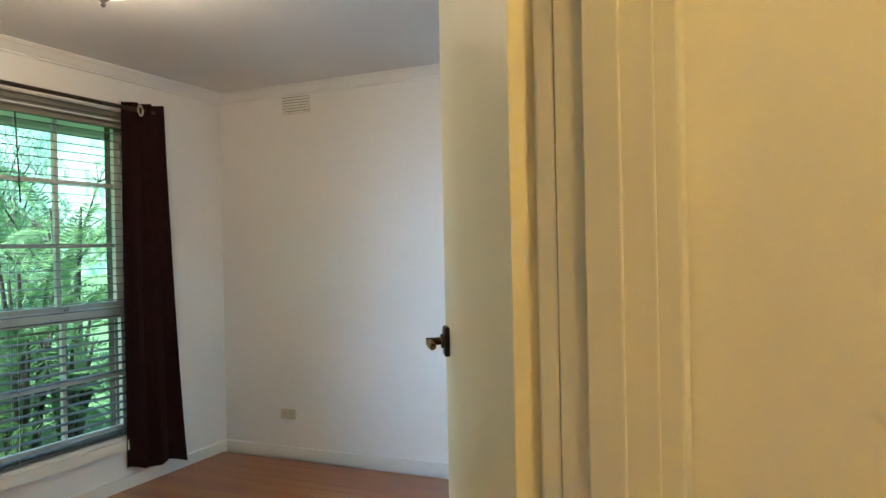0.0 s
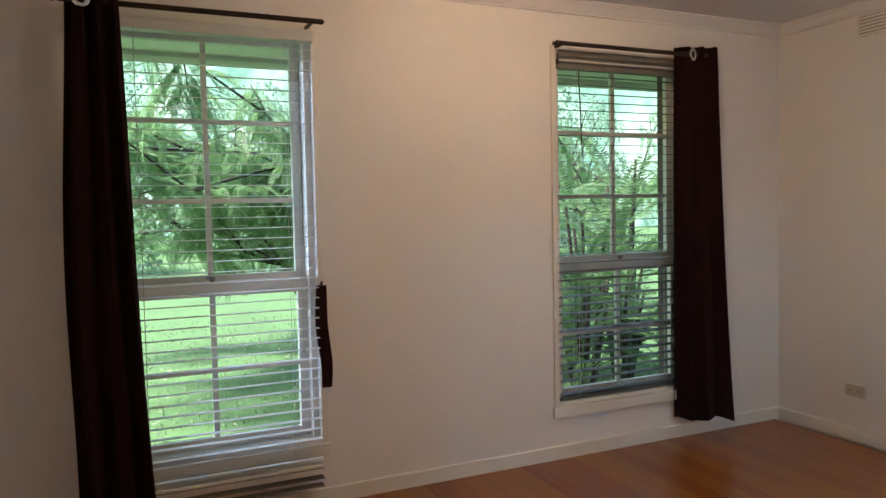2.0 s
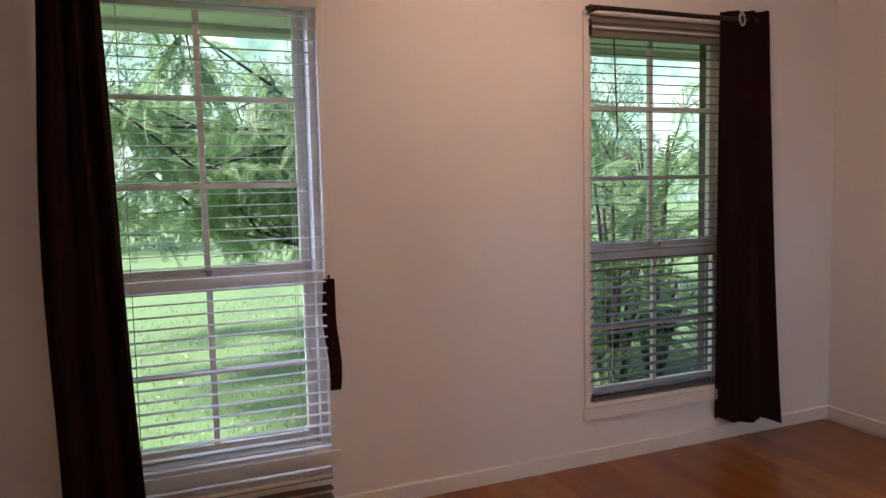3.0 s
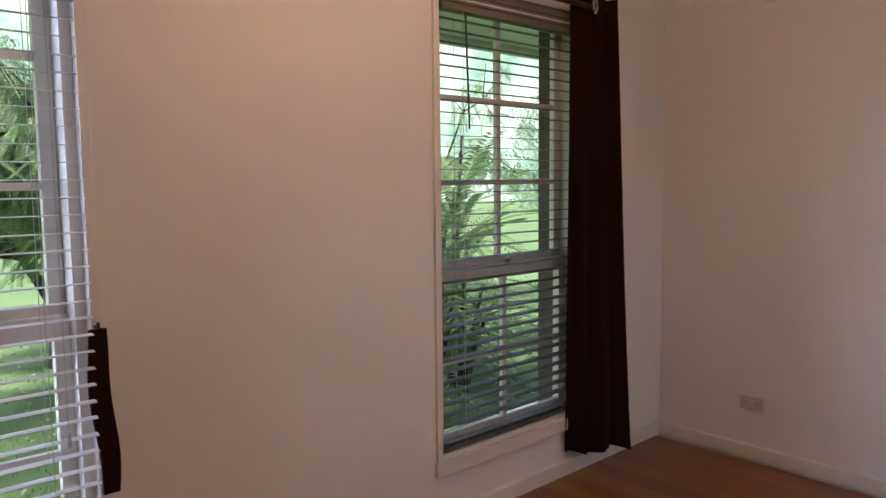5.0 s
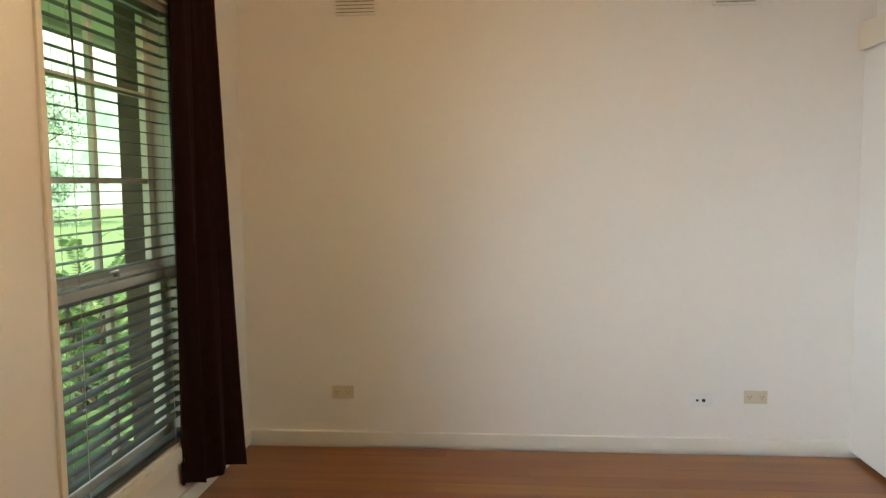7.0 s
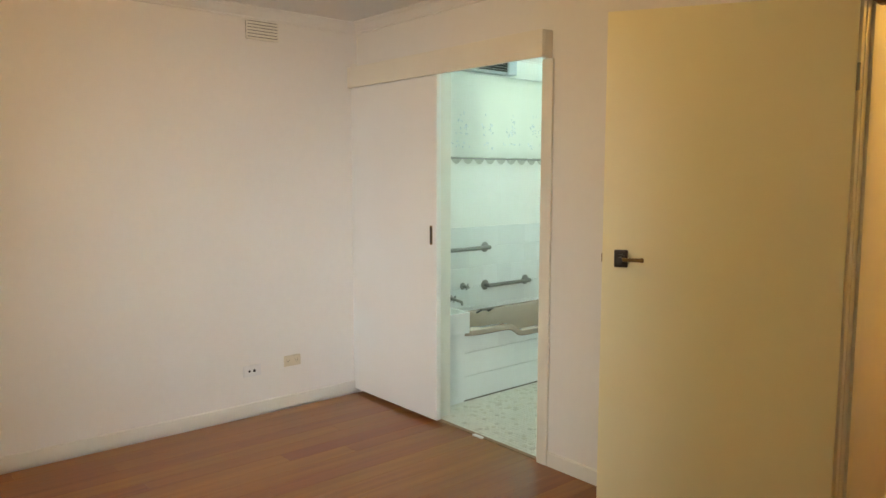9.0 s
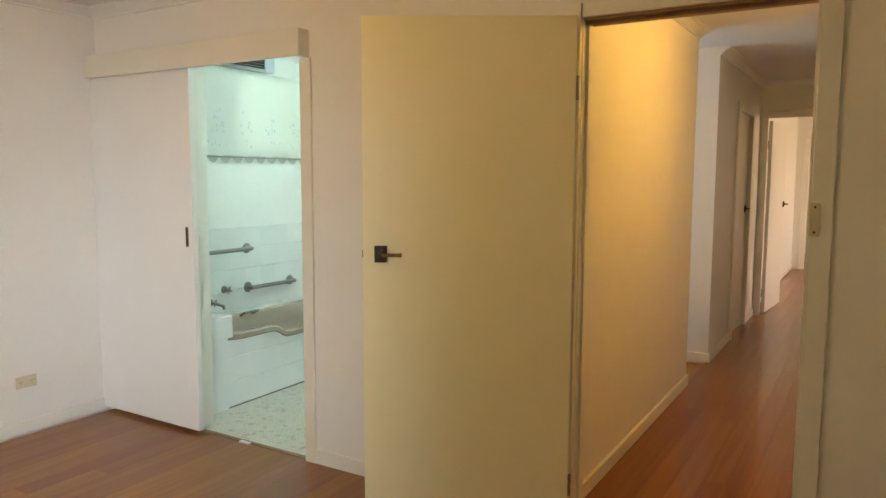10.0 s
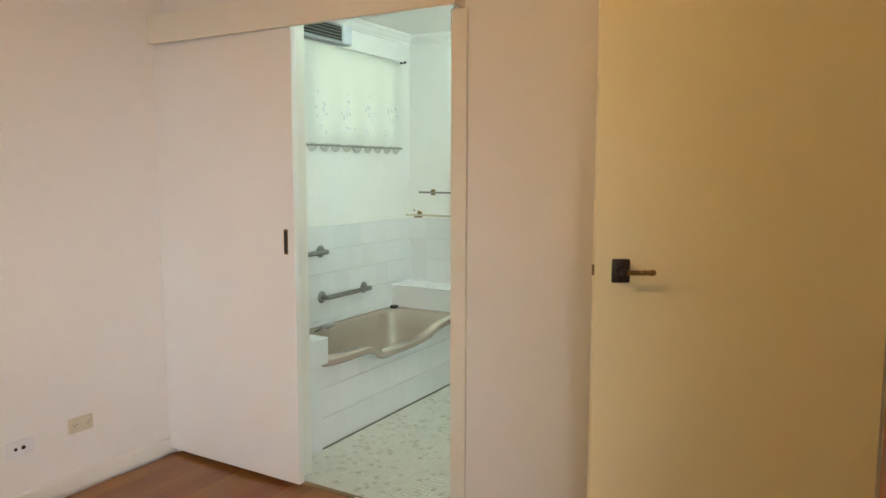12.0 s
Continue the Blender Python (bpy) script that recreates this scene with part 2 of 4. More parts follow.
    nt.links.new(hue.outputs["Result"], hsv.inputs["Hue"])
    nt.links.new(ramp.outputs["Color"], hsv.inputs["Color"])
    nt.links.new(hsv.outputs["Color"], b.inputs["Base Color"])
    b.inputs["Roughness"].default_value = 0.30
    b.inputs["Specular IOR Level"].default_value = 0.25
    b.inputs["Coat Weight"].default_value, b.inputs["Coat Roughness"].default_value = 0.34, 0.11
    wob = nt.nodes.new("ShaderNodeTexNoise")
    wob.inputs["Scale"].default_value = 5
    nt.links.new(geo.outputs["Position"], wob.inputs["Vector"])
    bp = nt.nodes.new("ShaderNodeBump")
    bp.inputs["Strength"].default_value, bp.inputs["Distance"].default_value = 0.05, 0.004
    nt.links.new(wob.outputs["Fac"], bp.inputs["Height"])
    nt.links.new(bp.outputs["Normal"], b.inputs["Normal"])
    nt.links.new(bp.outputs["Normal"], b.inputs["Coat Normal"])
    return m


BOARD = board_material()
FRAMEP = material("window_gloss_paint", (0.74, 0.73, 0.69), 0.35, vary=0.05, scale=5, bump=0.1)
GLASS = material("window_glass", (0.95, 1.0, 0.97), 0.0, vary=0.0, trans=1.0)
GLASS.node_tree.nodes["Principled BSDF"].inputs["IOR"].default_value = 1.05
SLAT = material("blind_slat_white", (0.66, 0.68, 0.66), 0.35, vary=0.04, scale=8)
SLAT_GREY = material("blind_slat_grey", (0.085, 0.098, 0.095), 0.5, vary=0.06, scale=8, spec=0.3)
VALANCE = material("valance_grey_brown", (0.17, 0.16, 0.125), 0.45, vary=0.08, scale=8)
CORD = material("blind_cord", (0.55, 0.57, 0.55), 0.8, vary=0.05)
FABRIC = material("curtain_fabric", (0.020, 0.0075, 0.0075), 0.9, vary=0.25, scale=30, bump=0.3, bump_scale=400, fine=0.4, spec=0.1)
BRONZE = material("dark_bronze", (0.045, 0.032, 0.024), 0.38, metal=0.7, vary=0.3, scale=40)
BRASS = material("aged_brass", (0.26, 0.165, 0.07), 0.38, metal=0.9, vary=0.2, scale=60)
CHROME = material("chrome", (0.62, 0.63, 0.62), 0.14, metal=1.0, vary=0.05, scale=20)
STEEL = material("brushed_steel", (0.30, 0.30, 0.29), 0.28, metal=1.0, vary=0.1, scale=40)
IVORY = material("ivory_plastic", (0.62, 0.55, 0.42), 0.35, vary=0.04, scale=10)
WHITEPL = material("white_plastic", (0.74, 0.74, 0.74), 0.35, vary=0.03, scale=10)
VENTGAP = material("vent_shadow_gap", (0.16, 0.15, 0.14), 0.8, vary=0.2)
DARK = material("dark_recess", (0.02, 0.018, 0.016), 0.7, vary=0.2)
OPAL = material("opal_lamp_glass", (0.85, 0.8, 0.7), 0.3, vary=0.02, emit=(1.0, 0.82, 0.6, 0.9))
TILE = material("white_wall_tile", (0.76, 0.79, 0.79), 0.12, vary=0.02, scale=3, rand=0.03, coat=0.2)
GROUT = material("tile_grout", (0.80, 0.82, 0.82), 0.9, vary=0.15, scale=20)
BATH = material("beige_bath_enamel", (0.42, 0.335, 0.275), 0.16, vary=0.03, scale=4, coat=0.4)
MOSAIC = material("mosaic_tile", (0.62, 0.63, 0.57), 0.3, vary=0.04, scale=12, rand=0.05)
_nt = MOSAIC.node_tree
_pick = _nt.nodes.new("ShaderNodeValToRGB")
_pick.color_ramp.interpolation = "CONSTANT"
for _p, _c in ((0.82, 0.90), (0.89, 0.80), (0.95, 0.70)):
    _pick.color_ramp.elements.new(_p).color = (_c, _c * 0.98, _c * 0.93, 1)
_pick.color_ramp.elements[0].color = (1, 1, 1, 1)
_pick.color_ramp.elements[-1].color, _pick.color_ramp.elements[-1].position = (0.8, 0.77, 0.7, 1), 0.98
_mul = _nt.nodes.new("ShaderNodeMix")
_mul.data_type, _mul.blend_type = "RGBA", "MULTIPLY"
_mul.inputs[0].default_value = 1.0
_info = [n for n in _nt.nodes if n.bl_idname == "ShaderNodeObjectInfo"][0]
_hsv = [n for n in _nt.nodes if n.bl_idname == "ShaderNodeHueSaturation"][0]
_nt.links.new(_info.outputs["Random"], _pick.inputs["Fac"])
_nt.links.new(_hsv.outputs["Color"], _mul.inputs[6])
_nt.links.new(_pick.outputs["Color"], _mul.inputs[7])
_nt.links.new(_mul.outputs[2], _nt.nodes["Principled BSDF"].inputs["Base Color"])
ISLAND = MOSAIC.copy()
PRINT = material("blind_flower_print", (0.66, 0.71, 0.75), 0.9, vary=0.25, scale=40)
HEATER = material("heater_grey_metal", (0.34, 0.37, 0.40), 0.35, vary=0.05)
TIMBER = material("timber_strip", (0.24, 0.13, 0.06), 0.45, vary=0.25, scale=20)
SOFFIT = material("soffit_paint", (0.72, 0.73, 0.68), 0.6, vary=0.05, scale=3)
BARK = material("bark", (0.035, 0.028, 0.020), 0.9, vary=0.4, scale=14, bump=0.8)
LEAF_A = leaf_material("wattle_leaf", (0.135, 0.28, 0.125))
LEAF_B = leaf_material("fern_leaf", (0.082, 0.178, 0.072))
# far crowns paled and greyed: distance haze painted into the leaf colour
LEAF_C = leaf_material("hazed_far_leaf", (0.20, 0.34, 0.25), 0.25)
LITTER = leaf_material("dry_leaf", (0.36, 0.38, 0.30), 0.3)
GRASS = leaf_material("grass_blade", (0.10, 0.21, 0.072), 0.3)

# island-random tint for the joined mosaic
_nt = ISLAND.node_tree
_geo = _nt.nodes.new("ShaderNodeNewGeometry")
for _n in list(_nt.nodes):
    if _n.bl_idname == "ShaderNodeMapRange":
        _nt.links.new(_geo.outputs["Random Per Island"], _n.inputs["Value"])
    if _n.bl_idname == "ShaderNodeValToRGB" and _n.color_ramp.interpolation == "CONSTANT":
        _nt.links.new(_geo.outputs["Random Per Island"], _n.inputs["Fac"])


# ---- trim ----
def extrude_profile(bm, profile, p, q, inward):
    """Sweeps a profile of (out from the wall, down from the top) from p to q; inward points into the room."""
    p, q, n = Vector(p), Vector(q), Vector(inward)
    a = [bm.verts.new(p + n * o - Vector((0, 0, d))) for o, d in profile]
    b = [bm.verts.new(q + n * o - Vector((0, 0, d))) for o, d in profile]
    k = len(profile)
    for i in range(k):
        bm.faces.new((a[i], a[(i + 1) % k], b[(i + 1) % k], b[i]))
    bm.faces.new(a)
    bm.faces.new(b[::-1])


CORNICE = [(0.0, 0.0), (0.070, 0.0), (0.072, 0.005), (0.068, 0.009), (0.060, 0.010), (0.059, 0.015), (0.050, 0.017), (0.036, 0.030), (0.018, 0.046), (0.012, 0.050), (0.011, 0.058), (0.0, 0.060)]
bm = bmesh.new()
extrude_profile(bm, CORNICE, (XC, YW, ZC), (XA, YW, ZC), (0, -1, 0))
extrude_profile(bm, CORNICE, (XA, 0, ZC), (XA, YW, ZC), (-1, 0, 0))
extrude_profile(bm, CORNICE, (XC, 0, ZC), (XA, 0, ZC), (0, 1, 0))
extrude_profile(bm, CORNICE, (XC, 0, ZC), (XC, YW, ZC), (1, 0, 0))
structure("cornice", bm, CEIL, "white moulded plaster cornice under the ceiling", "cornice")
bm = bmesh.new()
extrude_profile(bm, CORNICE, (0.066, -2.40, ZC), (0.066, -0.12, ZC), (-1, 0, 0))
extrude_profile(bm, CORNICE, (0.056, -5.43, ZC), (0.056, -3.115, ZC), (-1, 0, 0))
extrude_profile(bm, CORNICE, (-1.15, -5.43, ZC), (-1.15, -0.12, ZC), (1, 0, 0))
extrude_profile(bm, CORNICE, (-1.15, -5.43, ZC), (0.056, -5.43, ZC), (0, 1, 0))
structure("cornice_hall", bm, CEIL, "white moulded plaster cornice in the hall", "cornice")
bm = bmesh.new()
extrude_profile(bm, CORNICE, (3.105, -2.3, ZC), (3.105, -0.12, ZC), (-1, 0, 0))
extrude_profile(bm, CORNICE, (1.25, -2.3, ZC), (3.105, -2.3, ZC), (0, 1, 0))
structure("cornice_bath", bm, CEIL, "white moulded plaster cornice in the bathroom", "cornice")

SKIRT = [(0.0, 0.0), (0.010, 0.0), (0.014, 0.004), (0.014, 0.072), (0.0, 0.072)]
SK = 0.072


def skirting(name, p, q, inward, label="white gloss skirting board along the wall"):
    bm = bmesh.new()
    extrude_profile(bm, SKIRT, (*p, SK), (*q, SK), inward)
    return structure(name, bm, TRIM, label, "skirting")


skirting("baseboard_north", (XC, YW), (XA, YW), (0, -1, 0))
skirting("baseboard_east", (XA, 0), (XA, YW), (-1, 0, 0))
skirting("baseboard_south", (0.052, 0), (1.343, 0), (0, 1, 0))
skirting("baseboard_south_west", (XC, 0), (-0.890, 0), (0, 1, 0))
skirting("baseboard_west", (XC, 0), (XC, YW), (1, 0, 0))
skirting("baseboard_hall", (0.066, -2.41), (0.066, -0.138), (-1, 0, 0))
skirting("baseboard_hall_end", (0.052, -2.40), (0.166, -2.40), (0, -1, 0))
skirting("baseboard_hall_far", (0.056, -3.985), (0.056, -3.115), (-1, 0, 0))
skirting("baseboard_passage", (0.042, -3.115), (1.7, -3.115), (0, 1, 0))
skirting("baseboard_hall_last", (0.056, -5.43), (0.056, -4.9), (-1, 0, 0))
skirting("baseboard_lounge", (0.10, -9.9), (0.10, -5.53), (-1, 0, 0))


# ---- windows ----
def window(name, x0, x1, label):
    w = tagged(new(name), label, "window", kind="structure")
    xm = (x0 + x1) / 2
    bm = bmesh.new()
    for a, b in ((x0, x0 + 0.03), (x1 - 0.03, x1)):
        add_box(bm, a, b, YW + 0.02, YW + 0.142, SILL, HEAD, 0.002)
    add_box(bm, x0 + 0.03, x1 - 0.03, YW + 0.02, YW + 0.142, HEAD - 0.025, HEAD, 0.002)
    add_box(bm, x0 + 0.03, x1 - 0.03, YW + 0.02, YW + 0.142, SILL, SILL + 0.02, 0.002)
    part("window_frame", bm, FRAMEP, w)
    for sash, yy, z0, z1, bars in (("upper_sash", YW + 0.115, 1.022, HEAD - 0.027, (1.755, 1.406)), ("lower_sash", YW + 0.083, SILL + 0.021, 1.05, (0.655,))):
        bm = bmesh.new()
        a, b = x0 + 0.031, x1 - 0.031
        st = 0.042
        add_box(bm, a, a + st, yy - 0.015, yy + 0.015, z0, z1, 0.002)
        add_box(bm, b - st, b, yy - 0.015, yy + 0.015, z0, z1, 0.002)
        bot = 0.055 if sash == "upper_sash" else 0.045
        add_box(bm, a + st, b - st, yy - 0.015, yy + 0.015, z0, z0 + bot, 0.002)
        add_box(bm, a + st, b - st, yy - 0.015, yy + 0.015, z1 - (0.022 if sash == "upper_sash" else 0.065), z1, 0.002)
        so = part(sash, bm, FRAMEP, w)
        for zb in bars:
            box_part("glazing_bar", (a + st, b - st, yy - 0.009, yy + 0.011, zb - 0.011, zb + 0.011), FRAMEP, so)
        box_part("glazing_bar", (xm - 0.012, xm + 0.012, yy - 0.0105, yy + 0.0125, z0 + bot, z1 - 0.02), FRAMEP, so)
        zs = [z0 + bot, *sorted(bars), z1 - 0.022]
        for za, zb in zip(zs, zs[1:]):
            for xa, xb in ((a + st, xm), (xm, b - st)):
                pane = box_part("pane", (xa + 0.004, xb - 0.004, yy - 0.002, yy + 0.002, za + 0.004, zb - 0.004), GLASS, so, "clear glass pane", 0)
                pane.visible_shadow = False
    bm = bmesh.new()
    add_tube(bm, (xm, YW + 0.05, 1.052), (xm, YW + 0.05, 1.075), 0.012, 10)
    add_box(bm, xm - 0.03, xm + 0.012, YW + 0.042, YW + 0.058, 1.066, 1.074, 0.002)
    part("sash_latch", bm, STEEL, w, "small metal sash latch")
    bm = bmesh.new()
    add_box(bm, x0 - 0.04, x1 + 0.04, YW - 0.022, YW - 0.001, 0.225, SILL - 0.006, 0.003)
    add_box(bm, x0 + 0.001, x1 - 0.001, YW + 0.001, YW + 0.13, SILL + 0.001, SILL + 0.012)
    part("window_sill", bm, TRIM, w)
    bm = bmesh.new()
    add_box(bm, x0 - 0.03, x0 - 0.001, YW - 0.012, YW - 0.001, SILL - 0.004, HEAD + 0.04, 0.002)
    add_box(bm, x1 + 0.001, x1 + 0.03, YW - 0.012, YW - 0.001, SILL - 0.004, HEAD + 0.04, 0.002)
    add_box(bm, x0 - 0.001, x1 + 0.001, YW - 0.012, YW - 0.001, HEAD + 0.001, HEAD + 0.04, 0.002)
    part("architrave", bm, TRIM, w)
    bm = bmesh.new()
    add_box(bm, x0 - 0.02, x1 + 0.02, YW + 0.147, YW + 0.30, SILL - 0.09, SILL - 0.032, 0.004)
    part("outer_sill", bm, BRICK, w, "dark brick outer sill")
    return w


window("window_1", *W1, "tall double-hung window with white painted glazing bars")
window("window_2", *W2, "tall double-hung window with white painted glazing bars")


def blind(x0, x1, y, z_top, z_end, tilt, mat, label, stack=0, hw=0.0245):
    b = thing("venetian_blind", label, "blind", "bedroom blinds")
    b.location = ((x0 + x1) / 2, y, 0)
    half = (x1 - x0) / 2
    box_part("headrail", (-half - 0.004, half + 0.004, -0.03, 0.028, z_top - 0.045, z_top), mat, b)
    bm = bmesh.new()
    pts = [(-hw, -0.0016), (-hw / 2, -0.0003), (0, 0.0003), (hw / 2, -0.0003), (hw, -0.0016)]
    top = [bm.verts.new((s * half, py, pz)) for s in (-1, 1) for py, pz in pts]
    low = [bm.verts.new((s * half, py, pz - 0.0012)) for s in (-1, 1) for py, pz in pts]
    for i in range(4):
        bm.faces.new((top[i], top[i + 1], top[i + 6], top[i + 5]))
        bm.faces.new((low[i], low[i + 5], low[i + 6], low[i + 1]))
    for i, j in ((0, 5), (4, 9)):
        bm.faces.new((top[i], top[j], low[j], low[i]))
    first = None
    n = int((z_top - 0.075 - z_end) / 0.0455)
    rnd = random.Random(int(x0 * 100))
    zs = [(z_top - 0.075 - i * 0.0455, tilt(z_top - 0.075 - i * 0.0455) + rnd.uniform(-1.5, 1.5)) for i in range(n)]
    zs += [(z_end - 0.004 - 0.006 * i, 0) for i in range(stack)]
    for z, a in zs:
        if first is None:
            first = part("slat", bm, mat, b)
            ob = first
        else:
            ob = new("slat", first.data)
            ob.parent = b
        ob.location, ob.rotation_euler = (0, 0, z), (radians(a), radians(rnd.uniform(-0.12, 0.12)), 0)
    zb = z_end - 0.03 - 0.006 * stack
    box_part("bottom_rail", (-half, half, -0.025, 0.025, zb, zb + 0.018), mat, b)
    for s in (-0.36, 0.36):
        bm = bmesh.new()
        for yy in (-0.027, 0.027):
            add_tube(bm, (s * 2 * half, yy, zb + 0.01), (s * 2 * half, yy, z_top - 0.02), 0.0011, 5)
        part("ladder_cord", bm, CORD, b)
    return b, half


b1, h1 = blind(-0.74, 0.098, 3.098, 2.135, 0.245, lambda z: 2.0, SLAT, "white venetian blind with open slats hanging past the sill", 3, 0.0145)
bm = bmesh.new()
add_tube(bm, (h1 - 0.08, -0.036, 0.76), (h1 - 0.08, -0.036, 2.10), 0.0012, 5)
add_tube(bm, (h1 - 0.08, -0.036, 0.73), (h1 - 0.08, -0.036, 0.77), 0.006, 8, 0.003)
part("pull_cord", bm, CORD, b1)
# slats below the sill: their shadow painted in with the grey-brown valance colour
for k, zz in enumerate((0.196, 0.148, 0.112)):
    box_part("loose_slat", (-h1, h1, -0.026, 0.024, zz, zz + 0.006), VALANCE, b1)
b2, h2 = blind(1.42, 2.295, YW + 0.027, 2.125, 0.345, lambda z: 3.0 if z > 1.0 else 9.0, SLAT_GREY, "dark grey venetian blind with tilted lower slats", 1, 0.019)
bm = bmesh.new()
add_tube(bm, (-h2 + 0.15, -0.034, 1.62), (-h2 + 0.13, -0.034, 2.09), 0.004, 8)
part("tilt_wand", bm, SLAT_GREY, b2)
for z0, z1 in ((2.072, 2.099), (2.104, 2.131), (2.136, 2.170)):
    box_part("valance_strip", (-h2 - 0.003, h2 + 0.003, -0.046, -0.036, z0, z1), VALANCE, b2, "grey-brown valance strip")
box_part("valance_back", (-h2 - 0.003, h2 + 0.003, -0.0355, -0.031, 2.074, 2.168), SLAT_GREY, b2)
box_part("valance_bead", (-h2 - 0.003, h2 + 0.003, -0.050, -0.0465, 2.112, 2.120), SLAT, b2)


# ---- curtains and rods ----
def curtain(name, x_top, x_bot, y, z0, z1, folds, label, bulge=0.0, swing=0.0):
    c = thing(name, label, "curtain", "bedroom curtains")
    c.location = ((x_bot[0] + x_bot[1]) / 2, y, z0)
    cx = c.location.x
    nu, nv = 72, 22
    bm = bmesh.new()
    grids = []
    for side in (0.0, 0.004):
        rows = []
        for j in range(nv + 1):
            v = j / nv
            f = v ** 0.8
            xa, xb = x_bot[0] + (x_top[0] - x_bot[0]) * f, x_bot[1] + (x_top[1] - x_bot[1]) * f
            xa -= bulge * math.sin(math.pi * v) ** 2
            row = []
            for i in range(nu + 1):
                u = i / nu
                ph = 2 * math.pi * folds * (u + 0.03 * math.sin(5 * u + 2.0 * v))
                amp = 0.024 - 0.006 * v
                yy = amp * math.sin(ph) + 0.006 * math.sin(2.3 * ph + 4 * v) + side + swing * (0.5 - u) * (1 - 0.55 * f)
                zz = (z1 - z0) * v + (0.012 * math.sin(ph * 0.5 + 1) if j == 0 else 0)
                row.append(bm.verts.new((xa + (xb - xa) * u - cx + 0.004 * math.sin(6 * v + 9 * u), yy, zz)))
            rows.append(row)
        grids.append(rows)
    for k, rows in enumerate(grids):
        for j in range(nv):
            for i in range(nu):
                q = (rows[j][i], rows[j][i + 1], rows[j + 1][i + 1], rows[j + 1][i])
                bm.faces.new(q if k == 0 else q[::-1])
    a, b = grids
    for j in range(nv):
        for i in (0, nu):
            bm.faces.new((a[j][i], a[j + 1][i], b[j + 1][i], b[j][i]))
    for i in range(nu):
        for j in (0, nv):
            bm.faces.new((a[j][i], a[j][i + 1], b[j][i + 1], b[j][i]))
    part("cloth", bm, FABRIC, c, smooth=True)
    return c


def ring(parent, x, y, z):
    bm = bmesh.new()
    prof = [(0.027 + 0.009 * math.cos(t), 0.006 * math.sin(t)) for t in [2 * math.pi * k / 8 for k in range(9)]]
    add_lathe(bm, prof, pose(x, y, z, 90, 0, 20))
    part("eyelet", bm, CHROME, parent, "shiny chrome eyelet ring", True)


c2 = curtain("curtain", (2.15, 2.395), (2.175, 2.465), 3.065, 0.112, 2.225, 3.0, "dark plum-brown blackout curtain bunched beside the window", 0.0, 0.145)
ring(c2, 2.20 - c2.location.x, -0.052, 2.168 - 0.112)
c1 = curtain("curtain", (-0.855, -0.675), (-0.89, -0.60), 3.01, 0.03, 2.215, 3.0, "dark plum-brown blackout curtain hanging almost to the floor", 0.03)
ring(c1, -0.80 - c1.location.x, -0.03, 2.165 - 0.03)


def rod(x0, x1, y, z, label):
    r = thing("curtain_rod", label, "curtain rod", "bedroom curtain rods")
    r.location = (x0, y, z)
    bm = bmesh.new()
    add_tube(bm, (0, 0, 0), (x1 - x0, 0, 0), 0.0115, 14)
    part("pole", bm, BRONZE, r, smooth=True)
    for x in (-0.012, x1 - x0):
        bm = bmesh.new()
        add_lathe(bm, [(0.001, -0.004), (0.011, -0.002), (0.013, 0.006), (0.010, 0.014), (0.004, 0.020), (0.0005, 0.022)], pose(x, 0, 0, 0, 90 if x > 0 else -90, 0), 14)
        part("finial", bm, BRONZE, r, smooth=True)
    for x in (0.03, x1 - x0 - 0.03):
        bm = bmesh.new()
        add_box(bm, x - 0.007, x + 0.007, 0.006, YW - y - 0.001, -0.006, 0.006, 0.001)
        add_box(bm, x - 0.012, x + 0.012, YW - y - 0.005, YW - y - 0.001, -0.03, 0.03, 0.001)
        part("bracket", bm, BRONZE, r)


rod(-0.88, 0.122, 3.03, 2.168, "dark bronze curtain rod with a rounded end over the window")
rod(1.375, 2.36, 3.068, 2.182, "dark bronze curtain rod over the window")

# strap hanging beside the first window
tie = thing("curtain_tieback", "dark fabric curtain tieback hanging from a wall hook", "tieback")
tie.location = (0.122, 3.155, 0.545)
bm = bmesh.new()
ends = []
for j in range(13):
    v = j / 12
    w = 0.022 + 0.006 * math.sin(3 * v)
    x = 0.016 - 0.018 * v + 0.005 * math.sin(7 * v)
    yy = -0.010 - 0.006 * math.sin(9 * v)
    ends.append([bm.verts.new((x + sx * w, yy + sy * 0.006, 0.47 * v)) for sx, sy in ((-1, -1), (1, -1), (1, 1), (-1, 1))])
for a, b in zip(ends, ends[1:]):
    for i in range(4):
        bm.faces.new((a[i], a[(i + 1) % 4], b[(i + 1) % 4], b[i]))
bm.faces.new(ends[0]), bm.faces.new(ends[-1])
part("strap", bm, FABRIC, tie)
bm = bmesh.new()
add_tube(bm, (0, 0.011, 0.475), (0, -0.028, 0.475), 0.005, 8)
add_tube(bm, (0, -0.026, 0.475), (0, -0.026, 0.49), 0.005, 8)
part("hook", bm, BRONZE, tie)


# ---- wall fittings ----
def vent(y0, y1, z0, z1):
    v = thing("wall_vent", "white louvred wall vent under the cornice", "vent", "bedroom vents")
    v.location = (XA, (y0 + y1) / 2, z0)
    h, hh = (y1 - y0) / 2, z1 - z0
    # flat dark sheet: paints the shade seen in the slots
    box_part("backing", (-0.004, -0.001, -h, h, 0, hh), VENTGAP, v, "dark backing painted as the shade between the louvres", 0)
    for a in (-h, h - 0.008):
        box_part("frame_side", (-0.012, -0.004, a, a + 0.008, 0, hh), TRIM, v, bevel=0.001)
    n = 6
    for i in range(n):
        z = hh * i / n
